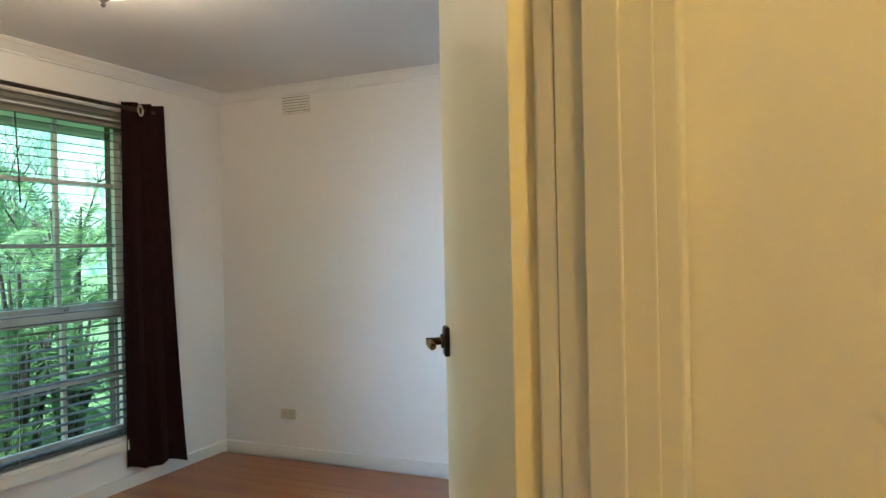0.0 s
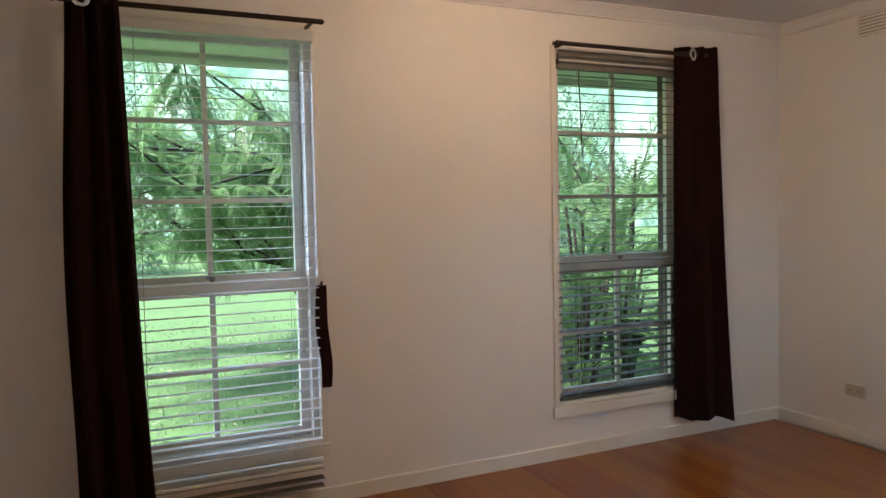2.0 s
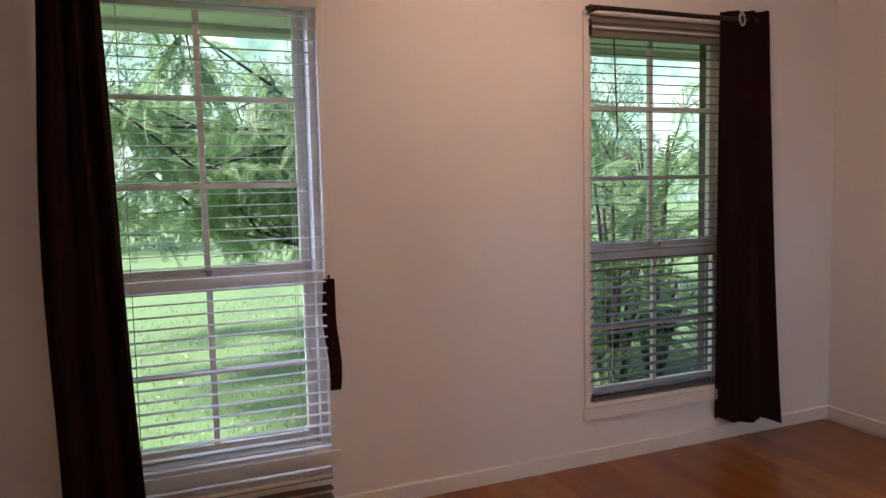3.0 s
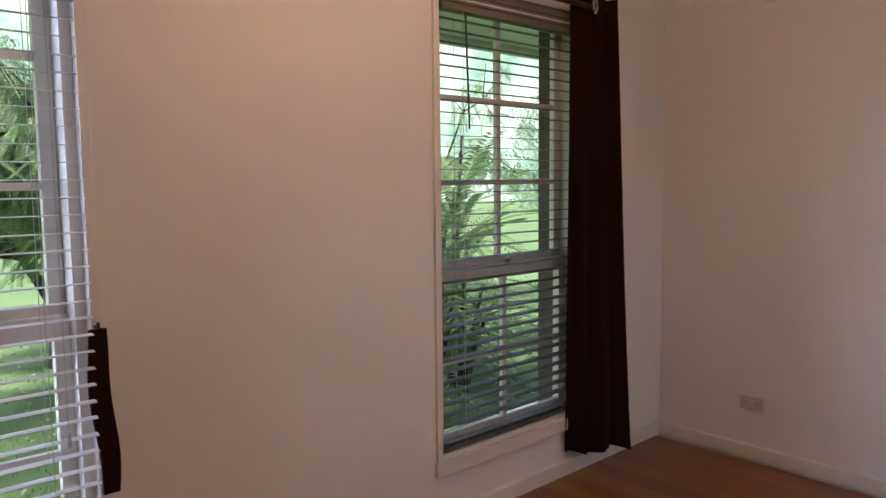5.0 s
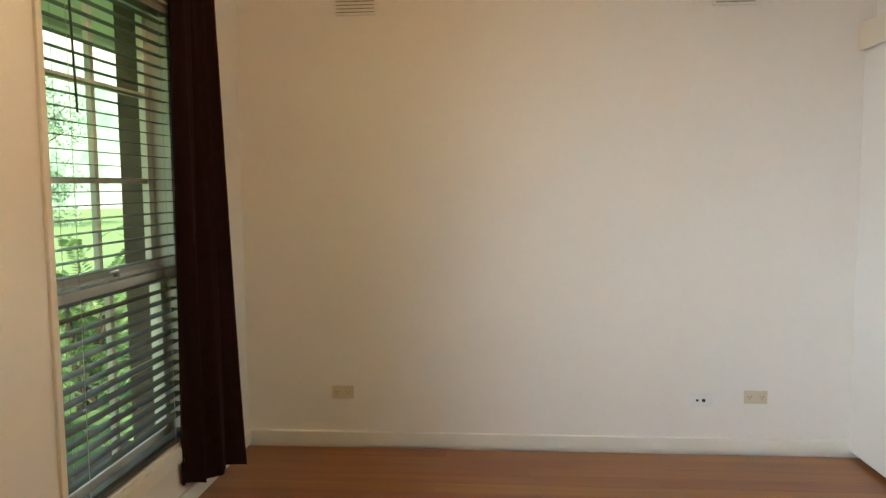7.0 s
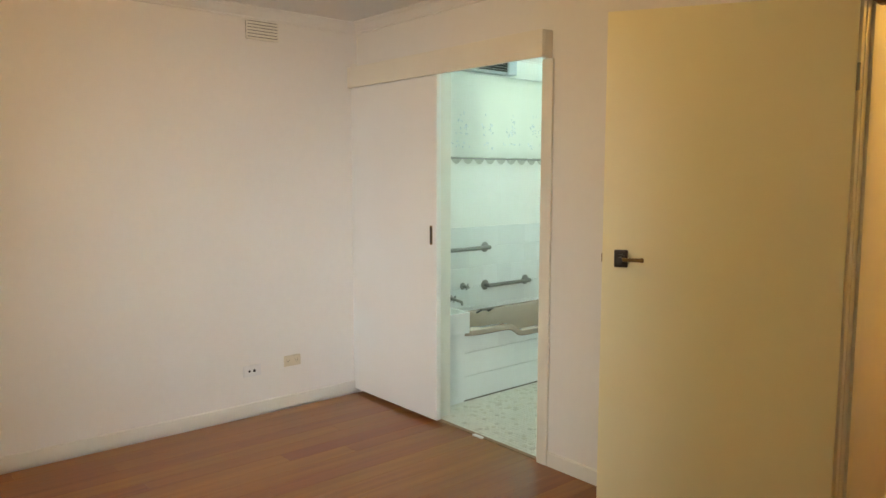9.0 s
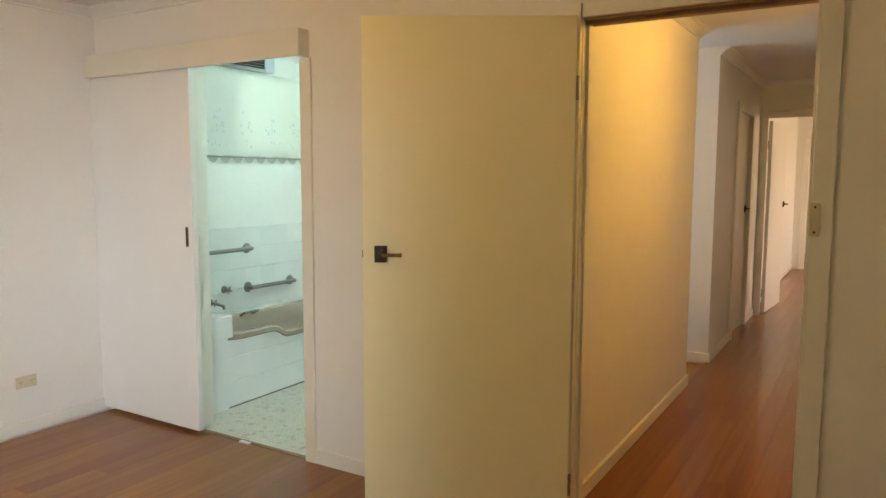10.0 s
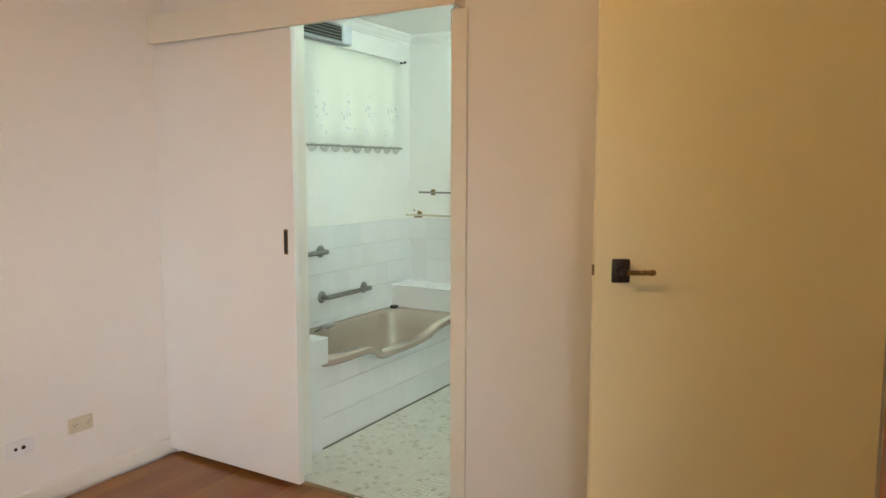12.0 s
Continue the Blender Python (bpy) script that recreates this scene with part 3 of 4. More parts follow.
        box_part("louvre", (-0.013, -0.004, -h + 0.006, h - 0.006, z, z + hh / n - 0.0055), TRIM, v, bevel=0.0008)


vent(2.435, 2.65, 2.243, 2.350)
vent(0.562, 0.77, 2.243, 2.350)


def plate(name, y, z, w, h, mat, label, category):
    p = thing(name, label, category)
    p.location = (XA, y, z)
    box_part("plate", (-0.010, -0.001, -w / 2, w / 2, -h / 2, h / 2), mat, p, bevel=0.003)
    return p


def socket(y, z):
    p = plate("power_socket", y, z, 0.115, 0.068, IVORY, "ivory double power socket low on the wall", "socket")
    for s in (-0.030, 0.030):
        bm = bmesh.new()
        for dy, a in ((-0.008, 30), (0.008, -30), (0, 0)):
            vs = bmesh.ops.create_cube(bm, size=1, matrix=pose(-0.0105, s + dy, -0.006 if a == 0 else 0.004, a) @ Matrix.Diagonal((0.001, 0.0022, 0.008, 1)))
        part("slots", bm, DARK, p, "three dark pin slots")
        box_part("rocker", (-0.013, -0.0095, s - 0.006 + 0.012, s + 0.006 + 0.012, 0.016, 0.027), IVORY, p, bevel=0.001)


socket(2.647, 0.286)
socket(0.514, 0.290)
p = plate("aerial_socket", 0.785, 0.270, 0.115, 0.07, WHITEPL, "white wall plate with two round aerial sockets", "socket")
for s, r in ((-0.012, 0.009), (0.020, 0.007)):
    bm = bmesh.new()
    add_tube(bm, (-0.012, s, 0), (-0.009, s, 0), r, 14)
    part("jack", bm, DARK, p, "round dark aerial jack")

# ---- ceiling light ----
cl = thing("ceiling_light", "flush ceiling light with opal glass bowl and metal finial", "ceiling light")
cl.location, cl.scale = (1.045, 1.955, ZC), (1, 1, 0.92)
bm = bmesh.new()
add_lathe(bm, [(0.001, -0.001), (0.10, -0.001), (0.105, -0.012), (0.098, -0.022), (0.001, -0.024)], seg=28)
part("canopy", bm, BRASS, cl, "aged brass canopy", True)
bm = bmesh.new()
add_lathe(bm, [(0.165, -0.030), (0.160, -0.060), (0.140, -0.092), (0.105, -0.118), (0.06, -0.132), (0.012, -0.136), (0.012, -0.132), (0.06, -0.127), (0.10, -0.114), (0.135, -0.089), (0.155, -0.058), (0.161, -0.030), (0.165, -0.030)], seg=32)
bowl = part("bowl", bm, OPAL, cl, "glowing opal glass bowl", True)
bowl.visible_shadow = False
bm = bmesh.new()
add_lathe(bm, [(0.0005, -0.185), (0.006, -0.182), (0.010, -0.174), (0.006, -0.166), (0.012, -0.160), (0.024, -0.150), (0.030, -0.142), (0.014, -0.137), (0.0005, -0.137)], seg=16)
part("finial", bm, STEEL, cl, "turned metal finial", True)
bm = bmesh.new()
add_tube(bm, (0, 0, -0.02), (0, 0, -0.14), 0.005, 8)
part("stem", bm, STEEL, cl)


# ---- doors ----
def lever(parent, x, side, z, mats=(BRONZE, BRASS)):
    """Square rose with a twisted lever on the face whose outward normal is side along y."""
    y = 0.0 if side > 0 else -0.035
    bm = bmesh.new()
    add_box(bm, x - 0.025, x + 0.025, min(y, y + side * 0.012), max(y, y + side * 0.012), z - 0.033, z + 0.033, 0.005)
    add_tube(bm, (x, y + side * 0.01, z), (x, y + side * 0.018, z), 0.016, 14)
    add_tube(bm, (x, y + side * 0.012, z), (x, y + side * 0.051, z), 0.0085, 10)
    r = part("handle_rose", bm, mats[0], parent, "square dark bronze handle rose", True)
    bm = bmesh.new()
    for k in range(7):
        x0 = x - 0.009 - k * 0.0105
        rr = 0.0075 if k < 6 else 0.009
        add_lathe(bm, [(rr * 0.7, 0), (rr, 0.004), (rr, 0.008), (rr * 0.7, 0.0125)], pose(x0, y + side * 0.045, z, 0, -90, 0) @ pose(0, 0, 0, 12 * (-1) ** k, 0, 0), 10)
    part("lever", bm, mats[1], r, "twisted brass lever", True)


def door_leaf(name, label, m, width, height=2.02, mat=DOORP, handles=True):
    """Leaf from its hinge at x 0 to x width; its front face is y 0, the back y -0.035."""
    d = tagged(new(name), label, "door", kind="structure")
    d.matrix_world = m
    bm = bmesh.new()
    add_box(bm, 0, width, -0.035, 0.0, 0.008, height, 0.0025)
    part("leaf", bm, mat, d)
    if handles:
        lever(d, width - 0.070, 1, 1.145)
        lever(d, width - 0.070, -1, 1.145)
        box_part("latch", (width - 0.001, width + 0.004, -0.026, -0.009, 1.130, 1.160), BRASS, d, "small brass latch tongue", 0.001)
    for z in (0.22, 1.78):
        bm = bmesh.new()
        add_tube(bm, (-0.006, 0.0, z - 0.045), (-0.006, 0.0, z + 0.045), 0.006, 10)
        part("hinge", bm, STEEL, d)
    return d


door_leaf("door_1", "cream gloss flush door standing wide open into the bedroom", pose(-0.012, 0.062, 0, 0, 0, 29.8), 0.812, 2.047)

# entry frame
f = tagged(new("door_frame_1"), "cream painted door frame with stops and architraves", "door frame", kind="structure")
bm = bmesh.new()
add_box(bm, -0.014, 0.004, -0.109, 0.004, 0, 2.055, 0.002)
add_box(bm, -0.026, -0.014, -0.073, -0.032, 0, 2.026, 0.002)
part("hinge_jamb", bm, TRIM, f)
bm = bmesh.new()
add_box(bm, -0.836, -0.812, -0.109, 0.004, 0, 2.055, 0.002)
part("strike_jamb", bm, TRIM, f)
bm = bmesh.new()
add_box(bm, -0.812, -0.014, -0.109, 0.004, 2.038, 2.055, 0.002)
add_box(bm, -0.812, -0.028, -0.073, -0.032, 2.026, 2.038, 0.002)
part("head_jamb", bm, TIMBER, f, "bare timber edge at the door head")
for n, dims in (("architrave", (-0.888, -0.822, 0.0015, 0.018, 0, 2.10)), ("architrave", (-0.012, 0.050, 0.0045, 0.030, 0, 2.10)), ("architrave", (-0.822, -0.012, 0.0015, 0.017, 2.048, 2.10)), ("architrave", (-0.006, 0.064, -0.136, -0.1065, 0, 2.11)), ("architrave", (-0.902, -0.826, -0.118, -0.1065, 0, 2.10)), ("architrave", (-0.826, -0.006, -0.120, -0.1065, 2.048, 2.11))):
    box_part(n, dims, TRIM, f, bevel=0.004)
box_part("strike_plate", (-0.8125, -0.810, -0.034, -0.012, 1.09, 1.19), BRASS, f, "narrow brass strike plate", 0.0005)
sw = thing("light_switch", "narrow ivory switch plate on the door architrave", "light switch")
sw.location = (-0.836, 0.018, 1.308)
box_part("plate", (-0.015, 0.015, 0.0005, 0.009, -0.055, 0.055), IVORY, sw, bevel=0.003)
box_part("rocker", (-0.005, 0.005, 0.009, 0.014, -0.012, 0.012), IVORY, sw, bevel=0.002)
for z in (-0.042, 0.042):
    bm = bmesh.new()
    add_tube(bm, (0, 0.008, z), (0, 0.0105, z), 0.004, 10)
    part("screw", bm, DARK, sw)

# sliding door
sd = tagged(new("door_2"), "white sliding door half open along the wall", "sliding door", kind="structure")
sd.location = (2.167, 0.014, 0)
bm = bmesh.new()
add_box(bm, 0, 0.866, 0, 0.034, 0.022, 2.075, 0.002)
part("leaf", bm, SLIDEP, sd)
bm = bmesh.new()
add_box(bm, 0.036, 0.060, 0.0335, 0.0355, 1.055, 1.165, 0.001)
pl = part("pull_plate", bm, BRASS, sd, "recessed dark flush pull")
box_part("recess", (0.040, 0.056, 0.0356, 0.0362, 1.062, 1.158), DARK, pl, bevel=0)
pel = tagged(new("pelmet"), "cream painted timber pelmet over the sliding door track", "pelmet", kind="structure")
bm = bmesh.new()
add_box(bm, 1.360, XA - 0.002, 0.057, 0.077, 2.010, 2.140, 0.004)
part("front_board", bm, CREAM, pel)
box_part("end_board", (1.360, 1.380, 0.0015, 0.056, 2.010, 2.139), CREAM, pel, bevel=0.003)
box_part("top_board", (1.381, XA - 0.003, 0.0015, 0.056, 2.119, 2.138), CREAM, pel)
f2 = tagged(new("door_frame_2"), "white painted bathroom doorway lining", "door frame", kind="structure")
box_part("jamb", (1.386, 1.403, -0.122, 0.003, 0, 2.075), TRIM, f2)
box_part("jamb", (2.245, 2.261, -0.128, 0.003, 0, 2.075), TRIM, f2)
box_part("head_jamb", (1.403, 2.245, -0.122, 0.003, 2.075, 2.089), TRIM, f2)
box_part("architrave", (1.345, 1.411, 0.0035, 0.018, 0, 2.009), CREAM, f2, bevel=0.004)
box_part("threshold", (1.404, 2.244, -0.030, -0.004, -0.010, 0.004), TIMBER, f2, "worn timber threshold strip")
scrap = thing("tile_chip", "small white chipped piece lying on the doorway threshold", "tile chip")
scrap.location = (1.86, 0.004, 0.0015)
bm = bmesh.new()
add_box(bm, -0.04, 0.035, -0.012, 0.010, 0.0, 0.008, 0.003)
part("chip", bm, WHITEPL, scrap)

# ---- bathroom ----
bt = thing("bathtub", "beige enamel bathtub with a dipped front rim, set against tiled walls", "bathtub")
bt.location = (2.715, -1.20, 0)
HX, HY, NP = 0.383, 0.832, 176


def rim_z(x, y):
    dip = 1 / (1 + math.exp((y - 0.41) * 48)) * (1 - 1 / (1 + math.exp((y + 0.20) * 17)))
    front = max(0.0, min(1.0, (-x - 0.16) / 0.14))
    return 0.408 + 0.062 * (1 - dip) * front * front * (3 - 2 * front)


def bath_ring(bm, hx, hy, drop, power, floor_z=None, shift=0.0):
    """A rounded-rectangle loop with evenly spaced corners, at the rim's height less drop."""
    a = np.linspace(0, 2 * math.pi, 6001)
    px = hx * np.sign(np.cos(a)) * np.abs(np.cos(a)) ** (2 / power)
    py = hy * np.sign(np.sin(a)) * np.abs(np.sin(a)) ** (2 / power)
    run = np.concatenate(([0], np.cumsum(np.hypot(np.diff(px), np.diff(py)))))
    at = np.linspace(0, run[-1], NP, endpoint=False)
    return [bm.verts.new((x, y + shift, rim_z(x, y + shift) - drop if floor_z is None else floor_z)) for x, y in zip(np.interp(at, run, px), np.interp(at, run, py))]


bm = bmesh.new()
rings = [bath_ring(bm, HX - 0.012, HY, 0.042, 14), bath_ring(bm, HX - 0.002, HY, 0.034, 14), bath_ring(bm, HX, HY, 0.022, 14), bath_ring(bm, HX, HY, 0.008, 14), bath_ring(bm, HX - 0.008, HY - 0.008, 0.0, 14), bath_ring(bm, HX - 0.050, HY - 0.06, 0.0, 7),
         bath_ring(bm, HX - 0.062, HY - 0.085, 0.012, 6), bath_ring(bm, HX - 0.080, HY - 0.15, 0.12, 5), bath_ring(bm, HX - 0.11, HY - 0.22, 0.0, 4, 0.16), bath_ring(bm, HX - 0.16, HY - 0.28, 0.0, 3.5, 0.10), bath_ring(bm, 0.05, 0.2, 0.0, 2.5, 0.09)]
for a, b in zip(rings, rings[1:]):
    for i in range(NP):
        bm.faces.new((a[i], a[(i + 1) % NP], b[(i + 1) % NP], b[i]))
bm.faces.new(rings[-1])
part("tub", bm, BATH, bt, smooth=True)
bm = bmesh.new()
for y in (-0.06, 0.06):
    add_tube(bm, (0.330, y, 0.392), (0.272, y, 0.425), 0.009, 10)
add_tube(bm, (0.272, -0.068, 0.425), (0.272, 0.068, 0.425), 0.011, 10)
gh = part("grip", bm, STEEL, bt, "chrome grip on the bath edge", True)
gh.location = (0.0, 0.05, 0.0)
plug = thing("bath_plug", "black rubber bath plug resting on the bath rim", "bath plug")
plug.location = (3.02, -1.955, 0.409)
bm = bmesh.new()
add_lathe(bm, [(0.0005, 0), (0.026, 0), (0.032, 0.012), (0.030, 0.018), (0.0005, 0.018)], seg=18)
part("stopper", bm, DARK, plug, smooth=True)

# tiled front and ledges; the tiles come last
bf = tagged(new("bath_front"), "white tiled panel along the front of the bath", "tiled panel", kind="structure")
for ya, yb, zt in ((-2.299, -1.52, 0.425), (-1.52, -0.86, 0.365), (-0.86, -0.30, 0.425)):
    box_part("backing", (2.3885, 2.3945, ya, yb, 0.0, zt - 0.02), GROUT, bf, bevel=0)
box_part("base_joint", (2.374, 2.3795, -2.03, -0.36, 0.0005, 0.008), VENTGAP, bf, "dark joint along the foot of the panel", 0)
hob = tagged(new("bath_hob"), "white tiled ledge at the tap end of the bath", "tiled ledge", kind="structure")
box_part("backing", (2.375, 3.10, -0.362, -0.130, 0.0, 0.455), TILE, hob, bevel=0)
box_part("cap", (2.333, 3.10, -0.367, -0.131, 0.458, 0.593), TILE, hob, "glossy white tiled cap", 0.004)
led = tagged(new("bath_ledge"), "white tiled ledge behind the bath", "tiled ledge", kind="structure")
box_part("backing", (2.386, 3.101, -2.296, -2.034, 0.0, 0.568), TILE, led, bevel=0.004)


def grab_bar(y0, y1, z, label):
    g = thing("grab_bar", label, "grab rail", "bathroom grab bars")
    g.location = (3.097, (y0 + y1) / 2, z)
    h = (y1 - y0) / 2
    bm = bmesh.new()
    add_tube(bm, (-0.055, -h, 0), (-0.055, h, 0), 0.0155, 16)
    for s in (-h, h):
        bmesh.ops.create_uvsphere(bm, u_segments=14, v_segments=8, radius=0.0165, matrix=Matrix.Translation((-0.055, s, 0)))
        add_tube(bm, (-0.055, s, 0), (-0.004, s, 0), 0.0155, 14)
    part("bar", bm, STEEL, g, smooth=True)
    for s in (-h, h):
        bm = bmesh.new()
        add_lathe(bm, [(0.0005, 0.0), (0.040, 0.0), (0.040, 0.004), (0.034, 0.009), (0.016, 0.010)], pose(-0.001, s, 0, 0, -90, 0), 20)
        part("flange", bm, STEEL, g, smooth=True)


grab_bar(-1.222, -0.73, 0.895, "brushed steel grab bar on the tiled wall above the taps")
grab_bar(-1.685, -1.226, 0.594, "brushed steel grab bar on the tiled wall above the bath")


def tap(y, z, spout):
    t = thing("bath_spout" if spout else "wall_tap", "chrome bath spout on the tiled wall" if spout else "chrome cross-head tap on the tiled wall", "tap")
    t.location = (3.097, y, z)
    bm = bmesh.new()
    add_lathe(bm, [(0.0005, 0.0), (0.028, 0.0), (0.026, 0.008), (0.014, 0.014), (0.012, 0.05)], pose(-0.001, 0, 0, 0, -90, 0), 18)
    if spout:
        add_tube(bm, (-0.045, 0, 0), (-0.14, 0, -0.012), 0.011, 12)
        add_tube(bm, (-0.135, 0, -0.006), (-0.145, 0, -0.035), 0.010, 12)
    part("body", bm, STEEL, t, smooth=True)
    bm = bmesh.new()
    add_tube(bm, (-0.062, 0, 0), (-0.044, 0, 0), 0.013, 12)
    for k in range(4):
        c, s = math.cos(k * math.pi / 2 + 0.4), math.sin(k * math.pi / 2 + 0.4)
        add_tube(bm, (-0.055, 0, 0), (-0.055, 0.026 * c, 0.026 * s), 0.006, 8)
    part("cross_handle", bm, STEEL, t, smooth=True)


tap(-0.99, 0.605, False)
tap(-0.72, 0.605, False)
tap(-0.86, 0.525, True)

# roman blind over the bathroom window
SCALLOP = material("scallop_trim", (0.50, 0.50, 0.46), 0.8, vary=0.1, scale=40)
rb = thing("roman_blind", "white linen blind with flower print and scalloped hem", "blind")
rb.location = (3.085, -1.495, 1.558)
LIN2 = leaf_material("blind_cloth", (0.80, 0.82, 0.79), 0.02)
bm = bmesh.new()
NB = 60
front = [[bm.verts.new((-0.004 + 0.003 * math.sin(i * 0.55) * (1 - j / 6), -0.645 + 1.29 * i / NB, 0.03 + 0.63 * j / 6)) for i in range(NB + 1)] for j in range(7)]
back = [[bm.verts.new((v.co.x + 0.003, v.co.y, v.co.z)) for v in row] for row in front]
for j in range(6):
    for i in range(NB):
        bm.faces.new((front[j][i], front[j][i + 1], front[j + 1][i + 1], front[j + 1][i]))
        bm.faces.new((back[j][i], back[j + 1][i], back[j + 1][i + 1], back[j][i + 1]))
part("cloth", bm, LIN2, rb)
for k in range(11):
    bm = bmesh.new()
    y0, w = -0.645 + k * 0.1173, 0.1173
    arc = [(y0 + w * i / 10, 0.03 - 0.004 - 0.046 * math.sin(math.pi * i / 10)) for i in range(11)]
    a = [bm.verts.new((-0.006, y, z)) for y, z in arc] + [bm.verts.new((-0.006, y, 0.034)) for y, z in arc[::-1]]
    b = [bm.verts.new((-0.003, v.co.y, v.co.z)) for v in a]
    bm.faces.new(a), bm.faces.new(b[::-1])
    for i in range(len(a)):
        bm.faces.new((a[i], b[i], b[(i + 1) % len(a)], a[(i + 1) % len(a)]))
    part("scallop", bm, SCALLOP, rb)
bm = bmesh.new()
add_tube(bm, (-0.010, -0.66, 0.022), (-0.010, 0.645, 0.022), 0.005, 8)
part("hem_rod", bm, STEEL, rb, "thin grey hem rod")
rnd = random.Random(5)
for k in range(5):
    bm = bmesh.new()
    cy = -0.54 + k * 0.27
    sprig = [(rnd.uniform(-0.06, 0.06), rnd.uniform(0.20, 0.32), rnd.uniform(0.008, 0.017)) for _ in range(15)]
    sprig += [(rnd.uniform(-0.03, 0.03), rnd.uniform(0.33, 0.38), 0.009) for _ in range(3)]
    sprig += [(rnd.uniform(-0.09, 0.11), rnd.uniform(0.10, 0.15), rnd.uniform(0.008, 0.014)) for _ in range(8)]
    for dy, dz, r in sprig:
        bmesh.ops.create_circle(bm, cap_ends=True, segments=8, radius=r, matrix=pose(-0.0082, cy + dy, dz, 0, -90, 0) @ pose(0, 0, 0, 0, 0, rnd.uniform(0, 180)) @ Matrix.Diagonal((1, rnd.uniform(0.3, 0.6), 1, 1)))
    tagged(part("flower_print", bm, PRINT, rb, "blue-grey printed flower sprig"), kind="stuff")
wire = thing("curtain_wire", "thin curtain wire over the bathroom window with dark end hook", "curtain wire")
wire.location = (3.07, -1.6, 2.216)
bm = bmesh.new()
add_tube(bm, (0, -0.585, 0.0), (0, 0.56, 0.0), 0.004, 8)
part("wire", bm, WHITEPL, wire)
bm = bmesh.new()
add_tube(bm, (0.034, -0.58, 0), (-0.012, -0.58, 0), 0.008, 8)
part("hook", bm, DARK, wire)
win = tagged(new("window_3"), "frosted bathroom window behind the blind", "window", kind="structure")
bm = bmesh.new()
add_box(bm, 3.12, 3.18, -2.099, -2.06, 1.621, 2.219)
add_box(bm, 3.12, 3.18, -1.16, -1.121, 1.621, 2.219)
add_box(bm, 3.12, 3.18, -2.06, -1.16, 1.621, 1.66)
add_box(bm, 3.12, 3.18, -2.06, -1.16, 2.18, 2.219)
part("window_frame", bm, FRAMEP, win)
pane = box_part("pane", (3.148, 3.152, -2.06, -1.16, 1.66, 2.18), GLASS, win, bevel=0)
pane.visible_shadow = False

ht = thing("strip_heater", "grey wall strip heater above the bathroom window", "heater")
ht.location = (3.104, -1.115, 2.228)
bm = bmesh.new()
add_box(bm, -0.085, -0.001, -0.34, 0.40, 0.0, 0.12, 0.008)
part("housing", bm, HEATER, ht)
box_part("element_panel", (-0.090, -0.086, -0.255, 0.36, 0.018, 0.104), DARK, ht, "dark heating element panel", 0.001)
for k in range(4):
    bm = bmesh.new()
    add_tube(bm, (-0.094, -0.255, 0.03 + k * 0.02), (-0.094, 0.36, 0.03 + k * 0.02), 0.002, 6)
    part("guard_wire", bm, STEEL, ht)
bm = bmesh.new()
add_box(bm, -0.096, -0.004, -0.362, -0.262, -0.003, 0.123, 0.014)
part("end_cap", bm, material("heater_cap_plastic", (0.52, 0.57, 0.62), 0.4, vary=0.04), ht, "pale grey plastic end cap")


def towel_rail(x0, x1, z, mat, label):
    t = thing("towel_rail", label, "towel rail", "bathroom towel rails")
    t.location = (x1, -2.30, z)
    bm = bmesh.new()
    add_tube(bm, (x0 - x1, 0.06, 0), (0.05, 0.06, 0), 0.007, 12)
    part("rail", bm, mat, t, smooth=True)
    for x in (-0.04, x0 - x1 + 0.04):
        bm = bmesh.new()
        add_tube(bm, (x, 0.002, 0), (x, 0.06, 0), 0.008, 10)
        add_box(bm, x - 0.018, x + 0.018, 0.001, 0.008, -0.022, 0.022, 0.002)
        part("bracket", bm, BRASS, t, "tarnished bracket")
    return t


towel_rail(2.2, 2.93, 1.255, STEEL, "thin steel towel rail on the bathroom wall")
low_rail = towel_rail(2.2, 3.05, 1.082, IVORY, "cream enamelled towel rail with rusty brackets")
RUST = material("rust_stain", (0.33, 0.22, 0.11), 0.9, vary=0.5, scale=60, fine=0.5)
bm = bmesh.new()
for k, (dx, dz, rr) in enumerate(((-0.03, 0.02, 0.016), (-0.005, -0.018, 0.020), (0.02, -0.04, 0.012), (-0.05, -0.03, 0.010), (0.012, 0.032, 0.009))):
    bmesh.ops.create_circle(bm, cap_ends=True, segments=9, radius=rr, matrix=pose(dx, 0.0008 + 0.0001 * k, dz, 90, 0, 0) @ Matrix.Diagonal((1, 0.7, 1, 1)))
part("rust_patch", bm, RUST, low_rail, "brown rust stains on the wall round the bracket")

# ---- hall and far rooms ----
hl = thing("hall_ceiling_light", "flush warm ceiling light in the hall", "ceiling light")
hl.location = (-0.72, -1.3, ZC)
bm = bmesh.new()
add_lathe(bm, [(0.0005, -0.002), (0.14, -0.002), (0.15, -0.03), (0.13, -0.075), (0.08, -0.10), (0.0005, -0.108)], seg=24)
ob = part("bowl", bm, OPAL, hl, smooth=True)
ob.visible_shadow = False
# unseen fitting, added to go with the bathroom's fill lamp
bl = thing("bathroom_ceiling_light", "round ceiling fitting added out of view for the bathroom fill lamp", "ceiling light")
bl.location = (1.72, -1.3, ZC)
bm = bmesh.new()
add_lathe(bm, [(0.0005, -0.002), (0.13, -0.002), (0.14, -0.03), (0.12, -0.07), (0.0005, -0.09)], seg=24)
ob = part("bowl", bm, OPAL, bl, smooth=True)
ob.visible_shadow = False

f3 = tagged(new("door_frame_3"), "cream painted door frame in the hall wall", "door frame", kind="structure")
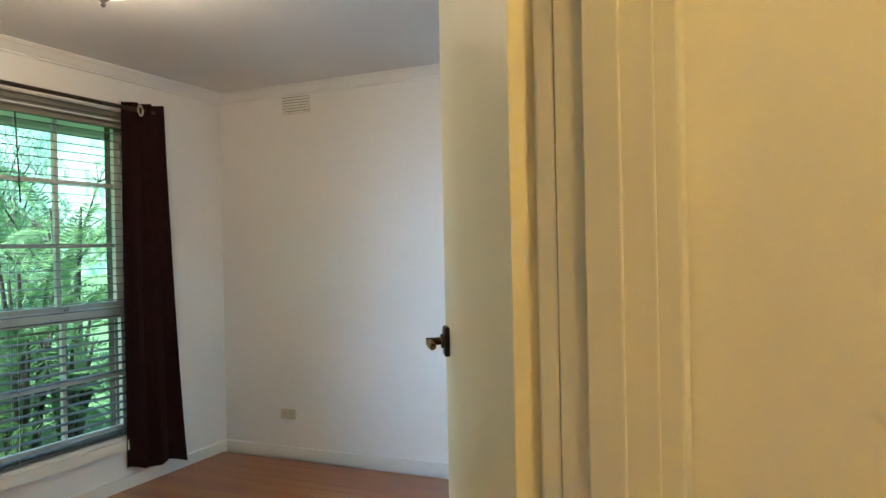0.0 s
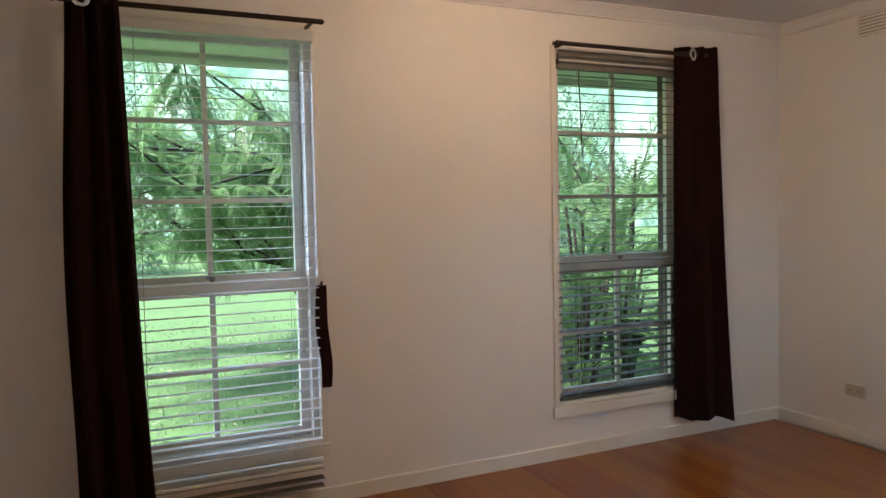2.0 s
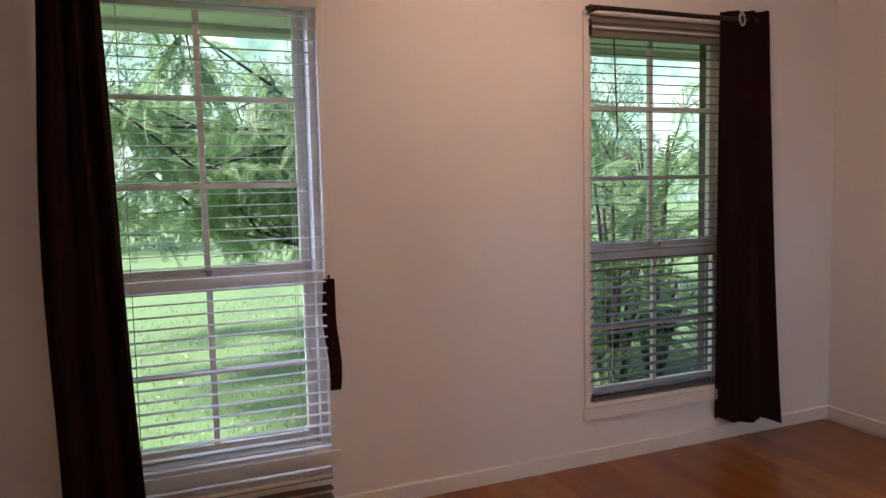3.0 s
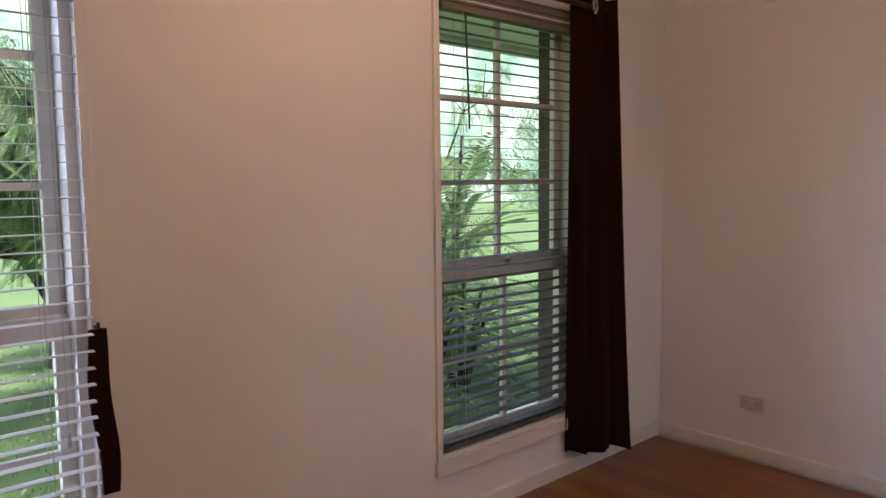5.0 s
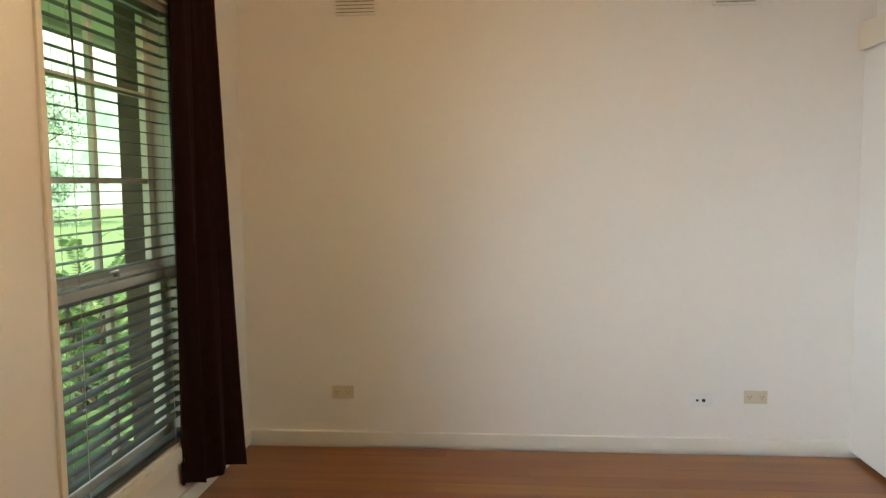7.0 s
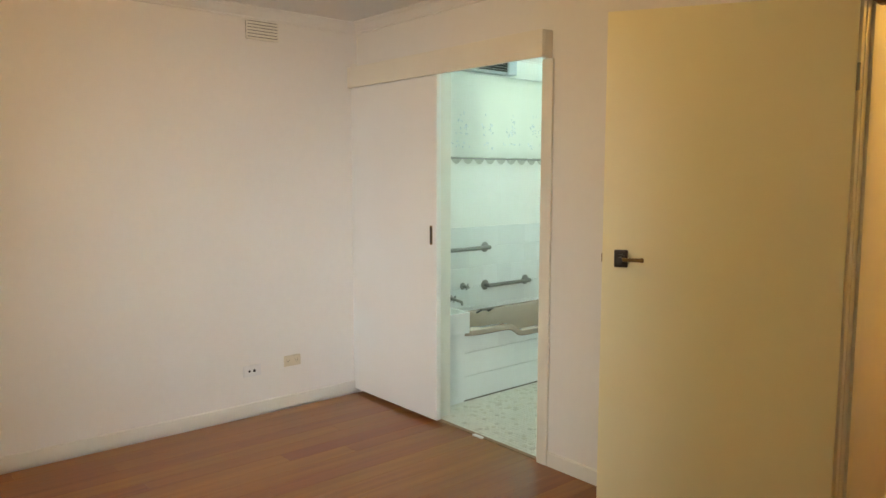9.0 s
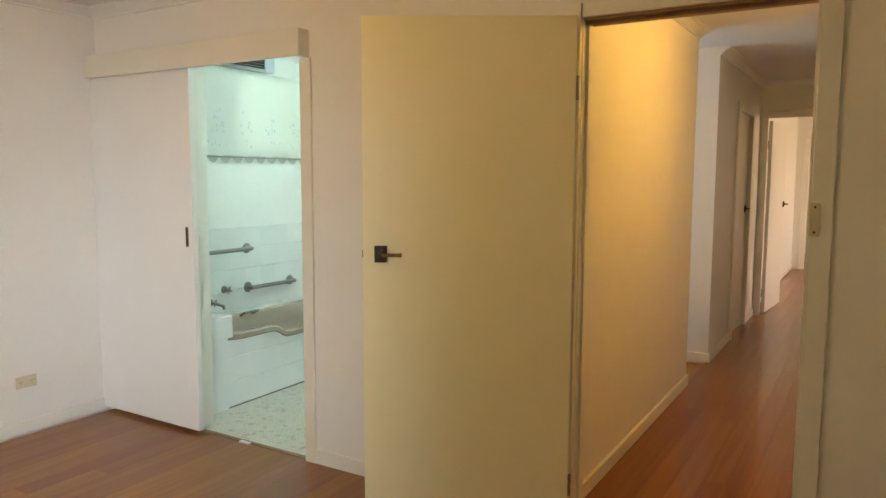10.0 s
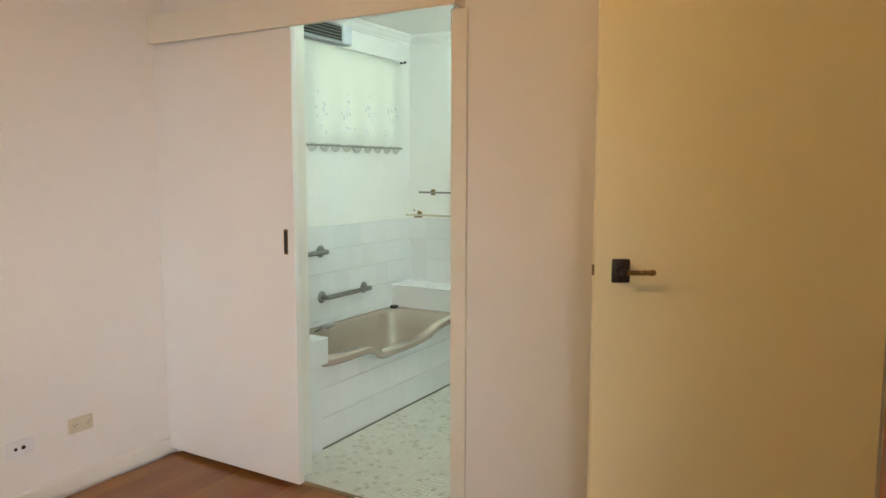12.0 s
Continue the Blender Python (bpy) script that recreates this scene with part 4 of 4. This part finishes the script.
for y0, y1 in ((-4.065, -3.987), (-4.898, -4.815)):
    box_part("architrave", (0.036, 0.0545, y0, y1, 0, 2.02), TRIM, f3, bevel=0.003)
box_part("architrave", (0.036, 0.0545, -4.898, -3.987, 2.021, 2.10), TRIM, f3, bevel=0.003)
door_leaf("door_3", "cream flush door closed in the hall wall", pose(0.114, -4.035, 0, 0, 0, -90), 0.80, 2.03, TRIM)
f4 = tagged(new("door_frame_4"), "cream painted door frame at the end of the hall", "door frame", kind="structure")
for x0, x1 in ((-0.020, 0.053), (-0.915, -0.84)):
    box_part("architrave", (x0, x1, -5.428, -5.41, 0, 2.045), TRIM, f4, bevel=0.003)
box_part("architrave", (-0.915, 0.053, -5.428, -5.411, 2.046, 2.12), TRIM, f4, bevel=0.003)
door_leaf("door_4", "white flush door standing open into the far room", pose(-0.012, -5.56, 0, 0, 0, -94.5), 0.80, 2.03, PAINT)
f5 = tagged(new("door_frame_5"), "white painted door frame of the last room", "door frame", kind="structure")
for x0, x1 in ((-0.085, 0.0), (-1.0, -0.915)):
    box_part("architrave", (x0, x1, -9.898, -9.88, 0, 2.03), TRIM, f5, bevel=0.003)
box_part("architrave", (-1.0, 0.0, -9.898, -9.881, 2.04, 2.12), TRIM, f5, bevel=0.003)
door_leaf("door_5", "white flush door standing open into the last room", pose(-0.06, -10.02, 0, 0, 0, -94), 0.86, 2.03, PAINT)

cb = thing("shelf_cabinet", "white cabinet with a plain door and open shelves on dark legs", "cabinet")
cb.location = (-0.51, -11.43, 0)
CW = material("cabinet_white", (0.72, 0.73, 0.74), 0.4, vary=0.03)
box_part("back_panel", (-0.75, 0.58, -0.15, -0.135, 0.21, 1.767), CW, cb)
for x in (-0.75, 0.10, 0.565):
    box_part("side_panel", (x, x + 0.018, -0.133, 0.17, 0.21, 1.767), CW, cb)
for z in (0.21, 0.61, 0.985, 1.36, 1.745):
    box_part("shelf", (-0.730, 0.099, -0.133, 0.168, z, z + 0.022), CW, cb)
d = box_part("cabinet_door", (0.12, 0.562, 0.160, 0.178, 0.215, 1.755), CW, cb)
bm = bmesh.new()
add_tube(bm, (0.15, 0.178, 1.1), (0.15, 0.198, 1.1), 0.010, 12)
part("knob", bm, BRONZE, d)
for x in (-0.70, 0.14, 0.54):
    bm = bmesh.new()
    add_tube(bm, (x, 0.12, 0.21), (x + 0.02, 0.14, 0.0), 0.016, 10, 0.009)
    part("leg", bm, DARK, cb, "dark tapered leg")
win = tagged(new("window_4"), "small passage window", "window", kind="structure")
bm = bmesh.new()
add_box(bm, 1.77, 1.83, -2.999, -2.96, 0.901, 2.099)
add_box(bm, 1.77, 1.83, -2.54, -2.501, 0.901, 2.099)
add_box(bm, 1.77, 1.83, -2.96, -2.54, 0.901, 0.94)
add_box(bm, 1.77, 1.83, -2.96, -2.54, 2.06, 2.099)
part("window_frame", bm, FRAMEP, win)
for nm, x, y0, y1, z0, z1 in (("window_5", -4.05, -8.999, -6.601, 0.601, 2.099), ("window_6", -3.05, -11.499, -10.101, 0.701, 2.099)):
    win = tagged(new(nm), "white framed window of a far room", "window", kind="structure")
    bm = bmesh.new()
    for a, b in ((y0, y0 + 0.05), ((y0 + y1) / 2 - 0.03, (y0 + y1) / 2 + 0.03), (y1 - 0.05, y1)):
        add_box(bm, x - 0.03, x + 0.03, a, b, z0, z1)
    add_box(bm, x - 0.028, x + 0.028, y0 + 0.05, y1 - 0.05, z0, z0 + 0.05)
    add_box(bm, x - 0.028, x + 0.028, y0 + 0.05, y1 - 0.05, z1 - 0.05, z1)
    part("window_frame", bm, FRAMEP, win)

# ---- outside ----
bm = bmesh.new()
add_box(bm, -4.2, 3.9, YW + 0.262, 3.98, 2.20, 2.215)
structure("eave_soffit", bm, SOFFIT, "pale painted eave lining outside the windows", "eave")
bm = bmesh.new()
extrude_profile(bm, [(0.0, 0.0), (0.11, 0.0), (0.115, 0.015), (0.10, 0.03), (0.10, 0.085), (0.08, 0.11), (0.02, 0.115), (0.0, 0.10)], (-4.2, 3.99, 2.275), (3.9, 3.99, 2.275), (0, 1, 0))
structure("gutter", bm, SOFFIT, "white painted gutter along the eave", "gutter")
bm = bmesh.new()
for s, (y0, y1) in enumerate(((4.12, -4.6), (-13.3, -4.6))):
    a = [bm.verts.new((x, y, z)) for x, y, z in ((-4.6, y0, 2.29), (4.0, y0, 2.29), (4.0, y1, 4.2), (-4.6, y1, 4.2))]
    b = [bm.verts.new(v.co + Vector((0, 0, 0.06))) for v in a]
    bm.faces.new(a), bm.faces.new(b[::-1])
    for i in range(4):
        bm.faces.new((a[i], a[(i + 1) % 4], b[(i + 1) % 4], b[i]))
structure("roof", bm, BRICK, "dark tiled house roof", "roof")


def frond(length, pairs, leaf, width, droop, rnd):
    """Vertices and faces of one pinnate frond along +x, drooping."""
    vs, fs = [], []
    def quad(*p):
        k = len(vs)
        vs.extend(p)
        fs.append((k, k + 1, k + 2, k + 3))
    def at(u):
        return np.array((length * u * (1 - 0.15 * droop * u), 0, -droop * length * u * u * 0.6))
    for s in range(4):
        a, b = at(s / 4), at((s + 1) / 4)
        quad(a + (0, -0.003, 0), b + (0, -0.002, 0), b + (0, 0.002, 0), a + (0, 0.003, 0))
    for i in range(pairs):
        u = 0.12 + 0.88 * i / pairs
        c = at(u)
        ln = leaf * (1 - 0.75 * abs(u - 0.45) ** 1.6) * rnd.uniform(0.85, 1.1)
        for s in (-1, 1):
            tip = c + np.array((ln * 0.45, s * ln, -0.25 * ln))
            mid = (c + tip) / 2
            quad(c, mid + (width, -s * width * 0.4, 0.004), tip, mid + (-width, s * width * 0.4, 0.004))
    return np.array(vs), fs


def scatter(name, protos, placings, mat, parent=None, label=""):
    """One mesh of many copies of small pieces: placings are (proto, matrix)."""
    allv, allf, base = [], [], 0
    for k, m in placings:
        v, f = protos[k]
        mm = np.array(m)
        allv.append(v @ mm[:3, :3].T + mm[:3, 3])
        allf.extend([tuple(i + base for i in q) for q in f])
        base += len(v)
    me = bpy.data.meshes.new(name)
    me.from_pydata(np.concatenate(allv).tolist(), [], allf)
    me.materials.append(mat)
    ob = new(name, me)
    ob.parent = parent
    return tagged(ob, label)


def limb(bm, pts, r0, r1):
    n = len(pts) - 1
    for i in range(n):
        add_tube(bm, pts[i], pts[i + 1], r0 + (r1 - r0) * i / n, 8, r0 + (r1 - r0) * (i + 1) / n, caps=False)


def wattle(name, x, y, h, spread, seed, fronds, label, leafmat, bias=(0, 0)):
    t = thing(name, label, "tree")
    t.location = (x, y, -0.33)
    rnd = random.Random(seed)
    protos = [frond(rnd.uniform(0.30, 0.48), 22, 0.044, 0.005, rnd.uniform(0.2, 0.9), rnd) for _ in range(6)]
    bm = bmesh.new()
    trunk_top = Vector((bias[0] * 0.3, bias[1] * 0.3, h * 0.40))
    limb(bm, [Vector((0, 0, 0)), Vector((0.05, 0.03, h * 0.2)), trunk_top], 0.075, 0.045)
    twigs = []
    for k in range(11):
        a = 2 * math.pi * k / 11 + rnd.uniform(-0.3, 0.3)
        r = spread * rnd.uniform(0.65, 1.0)
        p = [trunk_top]
        for s in (0.35, 0.7, 1.0):
            p.append(trunk_top + Vector((math.cos(a) * r * s + bias[0] * s, math.sin(a) * r * s + bias[1] * s, h * 0.55 * rnd.uniform(0.2, 1.0) * s * (1.25 - 0.55 * s)
                                        )) + Vector((rnd.uniform(-0.1, 0.1), rnd.uniform(-0.1, 0.1), rnd.uniform(-0.1, 0.1))))
        limb(bm, p, 0.020, 0.006)
        for j in range(9):
            q = p[1 + j % 3]
            e = q + Vector((rnd.uniform(-0.55, 0.55), rnd.uniform(-0.55, 0.55), rnd.uniform(-0.35, 0.4)))
            limb(bm, [q, e], 0.008, 0.003)
            twigs.append((q, e))
    part("trunk", bm, BARK, t)
    pl = []
    for _ in range(fronds):
        q, e = rnd.choice(twigs)
        at = q.lerp(e, rnd.uniform(0.1, 1.15))
        pl.append((rnd.randrange(6), Matrix.Translation(at) @ pose(0, 0, 0, rnd.uniform(-25, 25), rnd.uniform(-15, 55), rnd.uniform(0, 360))))
    scatter("crown", protos, pl, leafmat, t)
    return t


def fern(name, x, y, h, seed, n, label, size=1.0):
    t = thing(name, label, "shrub", "shrubs outside the window")
    t.location = (x, y, -0.33)
    rnd = random.Random(seed)
    protos = [frond(rnd.uniform(0.6, 0.95) * size, 26, 0.085 * size, 0.009, rnd.uniform(0.5, 1.1), rnd) for _ in range(5)]
    bm = bmesh.new()
    pl = []
    for k in range(7):
        a = rnd.uniform(0, 6.3)
        top = Vector((math.cos(a) * 0.22, math.sin(a) * 0.22, h * rnd.uniform(0.35, 0.75)))
        limb(bm, [Vector((0.05 * math.cos(a), 0.05 * math.sin(a), 0)), top * 0.6, top], 0.03, 0.012)
        for _ in range(n // 7):
            b = top * rnd.uniform(0.25, 1.0)
            pl.append((rnd.randrange(5), Matrix.Translation(b) @ pose(0, 0, 0, rnd.uniform(-20, 20), rnd.uniform(-75, 10), rnd.uniform(0, 360))))
    part("stems", bm, BARK, t)
    scatter("fronds", protos, pl, LEAF_B, t)
    return t


wattle("wattle_tree", 2.15, 7.2, 3.7, 2.2, 3, 2700, "feathery green wattle tree on the lawn beyond the window", LEAF_A, (-1.5, -0.6))
wattle("wattle_tree", 1.3, 8.6, 2.7, 1.8, 15, 1500, "low feathery wattle spreading over the lawn", LEAF_A, (-0.8, -0.3))
wattle("wattle_tree", 6.9, 9.4, 3.6, 2.1, 8, 700, "feathery light green wattle tree behind the shrubs", LEAF_A, (-1.3, -0.6))
for i, (x, y, h) in enumerate(((2.75, 4.85, 1.5), (3.5, 5.3, 1.4), (4.5, 5.0, 1.5), (5.6, 5.6, 1.6), (6.9, 5.4, 1.5), (3.0, 5.9, 1.3))):
    fern("fern_shrub", x, y, h, 20 + i, 42, "dense dark green fern shrub close to the window")

fern("fern_shrub", 3.15, 5.35, 2.7, 41, 42, "tall green tree fern with long arching fronds", 1.35)
fern("fern_shrub", 4.35, 6.3, 3.0, 47, 42, "tall green tree fern with long arching fronds", 1.4)

# far trees: one built, the rest copied
ft = thing("garden_tree", "leafy broad green tree across the garden", "tree", "far garden trees", Matrix.Translation((-9, 26, -0.33)))
rnd = random.Random(11)
bm = bmesh.new()
limb(bm, [Vector((0, 0, 0)), Vector((0.1, 0, 1.6)), Vector((0, 0.1, 3.0))], 0.22, 0.13)
cents = []
for k in range(26):
    a, r = rnd.uniform(0, 6.28), rnd.uniform(0.6, 2.6)
    c = Vector((math.cos(a) * r, math.sin(a) * r, rnd.uniform(0.5, 6.5)))
    cents.append((c, rnd.uniform(0.6, 1.1)))
    limb(bm, [Vector((0, 0, min(3.0, 0.5 * c.z + 0.5))), c], 0.06, 0.02)
part("trunk", bm, BARK, ft)
lv = np.array(((-0.5, 0, 0), (0, -0.32, 0.06), (0.5, 0, 0), (0, 0.32, 0.06)))
pl = []
for c, r in cents:
    for _ in range(330):
        d = Vector((rnd.gauss(0, 1), rnd.gauss(0, 1), rnd.gauss(0, 1))).normalized() * r * rnd.uniform(0.4, 1.0) ** 0.5
        pl.append((0, Matrix.Translation(c + d) @ pose(0, 0, 0, rnd.uniform(0, 360), rnd.uniform(0, 360), rnd.uniform(0, 360)) @ Matrix.Scale(rnd.uniform(0.08, 0.18), 4)))
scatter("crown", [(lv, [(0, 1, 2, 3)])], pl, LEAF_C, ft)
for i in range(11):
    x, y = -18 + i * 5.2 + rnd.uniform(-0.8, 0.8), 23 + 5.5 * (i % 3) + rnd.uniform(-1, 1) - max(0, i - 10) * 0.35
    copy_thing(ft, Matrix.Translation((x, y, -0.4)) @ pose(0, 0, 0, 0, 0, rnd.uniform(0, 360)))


def backdrop_material():
    """Self-glowing backdrop: soft pale blotches with the sunlight on far foliage painted in."""
    m = bpy.data.materials.new("glowing_foliage_backdrop")
    m.use_nodes = True
    nt = m.node_tree
    nt.nodes.remove(nt.nodes["Principled BSDF"])
    geo = nt.nodes.new("ShaderNodeNewGeometry")
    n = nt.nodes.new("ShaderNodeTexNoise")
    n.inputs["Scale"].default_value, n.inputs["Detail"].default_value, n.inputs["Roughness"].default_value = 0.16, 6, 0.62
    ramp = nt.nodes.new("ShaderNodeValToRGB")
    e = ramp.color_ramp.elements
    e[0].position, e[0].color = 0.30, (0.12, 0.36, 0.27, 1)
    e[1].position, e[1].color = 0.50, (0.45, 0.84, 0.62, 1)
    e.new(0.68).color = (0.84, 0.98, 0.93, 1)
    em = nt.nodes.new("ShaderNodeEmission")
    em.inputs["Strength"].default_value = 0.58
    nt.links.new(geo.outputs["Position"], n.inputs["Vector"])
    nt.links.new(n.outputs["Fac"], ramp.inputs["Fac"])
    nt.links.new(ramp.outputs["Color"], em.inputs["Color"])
    nt.links.new(em.outputs["Emission"], nt.nodes["Material Output"].inputs["Surface"])
    return m


# curved sheet that glows by itself, added in place of far sunlit woods
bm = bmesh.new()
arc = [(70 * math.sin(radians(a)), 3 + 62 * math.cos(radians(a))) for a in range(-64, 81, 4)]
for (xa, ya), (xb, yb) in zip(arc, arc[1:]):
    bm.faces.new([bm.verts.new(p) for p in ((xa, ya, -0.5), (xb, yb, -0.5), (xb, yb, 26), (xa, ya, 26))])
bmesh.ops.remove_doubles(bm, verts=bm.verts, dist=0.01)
structure("backdrop", bm, backdrop_material(), "glowing backdrop painted as pale green sunlit woods beyond the garden", "distance")

# lawn growth and litter
tri = np.array(((-0.006, 0, 0), (0.006, 0, 0), (0.004, 0.012, 0.05)))
pl = []
for _ in range(9000):
    d = rnd.uniform(0, 1) ** 1.5
    pl.append((0, Matrix.Translation((rnd.uniform(-2.2, 3.5) * (0.6 + d), 3.9 + 8 * d, -0.32)) @ pose(0, 0, 0, rnd.uniform(-25, 25), 0, rnd.uniform(0, 360)) @ Matrix.Scale(rnd.uniform(0.35, 0.7) * (1 + 0.5 * d), 4)))
g = scatter("grass", [(tri, [(0, 1, 2)])], pl, GRASS, None, "bright green lawn grass")
tagged(g, category="grass", kind="stuff")
pl = [(0, Matrix.Translation((rnd.uniform(-2.5, 4.0), rnd.uniform(4.0, 10), -0.29)) @ pose(0, 0, 0, rnd.uniform(-30, 30), rnd.uniform(-30, 30), rnd.uniform(0, 360)) @ Matrix.Scale(rnd.uniform(0.025, 0.06), 4)) for _ in range(1300)]
g = scatter("leaf_litter", [(lv, [(0, 1, 2, 3)])], pl, LITTER, None, "pale dry leaves scattered on the lawn")
tagged(g, category="fallen leaves", kind="stuff")

# ---- floors and tiles, piece by piece ----
bm = bmesh.new()
add_box(bm, -1.6, 3.2, -0.1, YW + 0.15, -0.12, -0.024)
add_box(bm, -1.2, 3.2, -5.5, -0.1, -0.12, -0.024)
add_box(bm, -4.1, 3.2, -12.9, -5.5, -0.12, -0.024)
floor = structure("floor", bm, BOARD, "polished red-brown hardwood board floor", "floor")
BW = 0.108
bm = bmesh.new()
add_box(bm, -BW / 2 + 0.0002, BW / 2 - 0.0002, -0.5, 0.5, -0.0235, 0.0)
bmesh.ops.bevel(bm, geom=[e for e in bm.edges if abs(e.verts[0].co.z) < 1e-6 and abs(e.verts[1].co.z) < 1e-6], offset=0.0005, segments=1, affect="EDGES")
bmesh.ops.recalc_face_normals(bm, faces=bm.faces)
board_mesh = bpy.data.meshes.new("floor_board")
bm.to_mesh(board_mesh)
bm.free()
board_mesh.materials.append(BOARD)
rnd = random.Random(42)


def lay_boards(x0, x1, y0, y1):
    x = x0 + BW / 2
    while x < x1:
        y = y1
        first = rnd.uniform(0.4, 2.2)
        while y > y0 + 0.01:
            ln = min(first or rnd.uniform(1.2, 3.0), y - y0)
            first = None
            if y - ln - y0 < 0.25:
                ln = y - y0
            ob = new("floor_board", board_mesh)
            ob.parent = floor
            ob.location, ob.scale = (x, y - ln / 2, 0), (1, ln - 0.0005, 1)
            y -= ln
        x += BW


NCOL = int((XA - 0.07) / BW)
lay_boards(0.07, 0.07 + NCOL * BW, 0.0, YW)
lay_boards(0.07 - 15 * BW, 0.07 - 11 * BW, 0.0, YW)
lay_boards(0.07 - 11 * BW, 0.07, -12.8, YW)

# wall tiles
TP, TS = 0.155, 0.1535
bm = bmesh.new()
add_box(bm, -TS / 2, TS / 2, 0, 0.007, -TS / 2, TS / 2, 0)
bmesh.ops.bevel(bm, geom=[e for e in bm.edges if min(v.co.y for v in e.verts) > 0.006 and abs(e.verts[0].co.z - e.verts[1].co.z) < 1e-6], offset=0.001, segments=1, affect="EDGES")
bmesh.ops.recalc_face_normals(bm, faces=bm.faces)
tile_mesh = bpy.data.meshes.new("tile")
bm.to_mesh(tile_mesh)
bm.free()
tile_mesh.materials.append(TILE)


def tile_at(parent, p, turn, sx=1.0, sz=1.0):
    ob = new("tile", tile_mesh)
    ob.parent = parent
    ob.matrix_world = pose(*p, rnd.uniform(-0.15, 0.15), 0, turn + rnd.uniform(-0.1, 0.1)) @ Matrix.Diagonal((sx * 1.0095, 1, sz, 1))


ts = tagged(new("tiled_dado"), "white glazed wall tiles around the bath", "tiles", kind="structure")
bm = bmesh.new()
add_box(bm, 3.102, 3.1045, -2.3, -0.125, 0.35, 1.055)
part("grout", bm, GROUT, ts)
bm = bmesh.new()
add_box(bm, 2.0, 3.10, -2.2995, -2.297, 0.0, 1.055)
part("grout", bm, GROUT, ts)
for r in range(5):
    z = 1.055 - TP * (r + 0.5)
    for c in range(14):
        tile_at(ts, (3.102, -2.295 + TP * (c + 0.5), z), 90)
    for c in range(7):
        tile_at(ts, (3.095 - TP * (c + 0.5), -2.297, z), 0)
for r in range(3):
    for c in range(12):
        yc = -0.36 - TP * (c + 0.5)
        h = TP if r < 2 else (0.050 if -1.50 < yc < -0.80 else 0.112)
        z = 0.006 + r * TP + h / 2
        tile_at(bf, (2.388, -0.36 - TP * (c + 0.5), z), 90, sz=(h - 0.0025) / TS)
for r in range(3):
    for c in range(4):
        tile_at(hob, (2.46 + TP * (c + 0.5), -0.128 + 0.0, 0.006 + TP * (r + 0.5)), 0)

# mosaic floor
mf = tagged(new("bathroom_floor"), "pale mosaic tile floor with scattered grey and fawn pieces", "mosaic floor", kind="structure")
bm = bmesh.new()
add_box(bm, 1.251, 3.10, -2.299, -0.031, -0.023, -0.0025)
part("grout", bm, GROUT, mf)
MP = 0.0268
v = np.array([(x, y, z) for z in (-0.004, 0.0) for x, y in ((-0.0118, -0.0118), (0.0118, -0.0118), (0.0118, 0.0118), (-0.0118, 0.0118))])
v[4:, :2] *= 0.93
fs = [(4, 5, 6, 7), (0, 1, 5, 4), (1, 2, 6, 5), (2, 3, 7, 6), (3, 0, 4, 7)]
mos_mesh = bpy.data.meshes.new("mosaic_tile")
mos_mesh.from_pydata(v.tolist(), [], fs)
mos_mesh.materials.append(MOSAIC)
rest = []
for i in range(32):
    for j in range(62):
        x, y = 1.412 + i * MP, -0.046 - j * MP
        if j < 9:
            ob = new("mosaic_tile", mos_mesh)
            ob.parent = mf
            ob.location = (x, y, 0)
        else:
            rest.append((0, Matrix.Translation((x, y, 0))))
for i in range(5):
    for j in range(82):
        rest.append((0, Matrix.Translation((1.412 + (32 + i) * MP, -0.14 - j * MP, 0))))
g = scatter("mosaic_field", [(v, fs)], rest, ISLAND, mf)
tagged(g, kind="stuff")
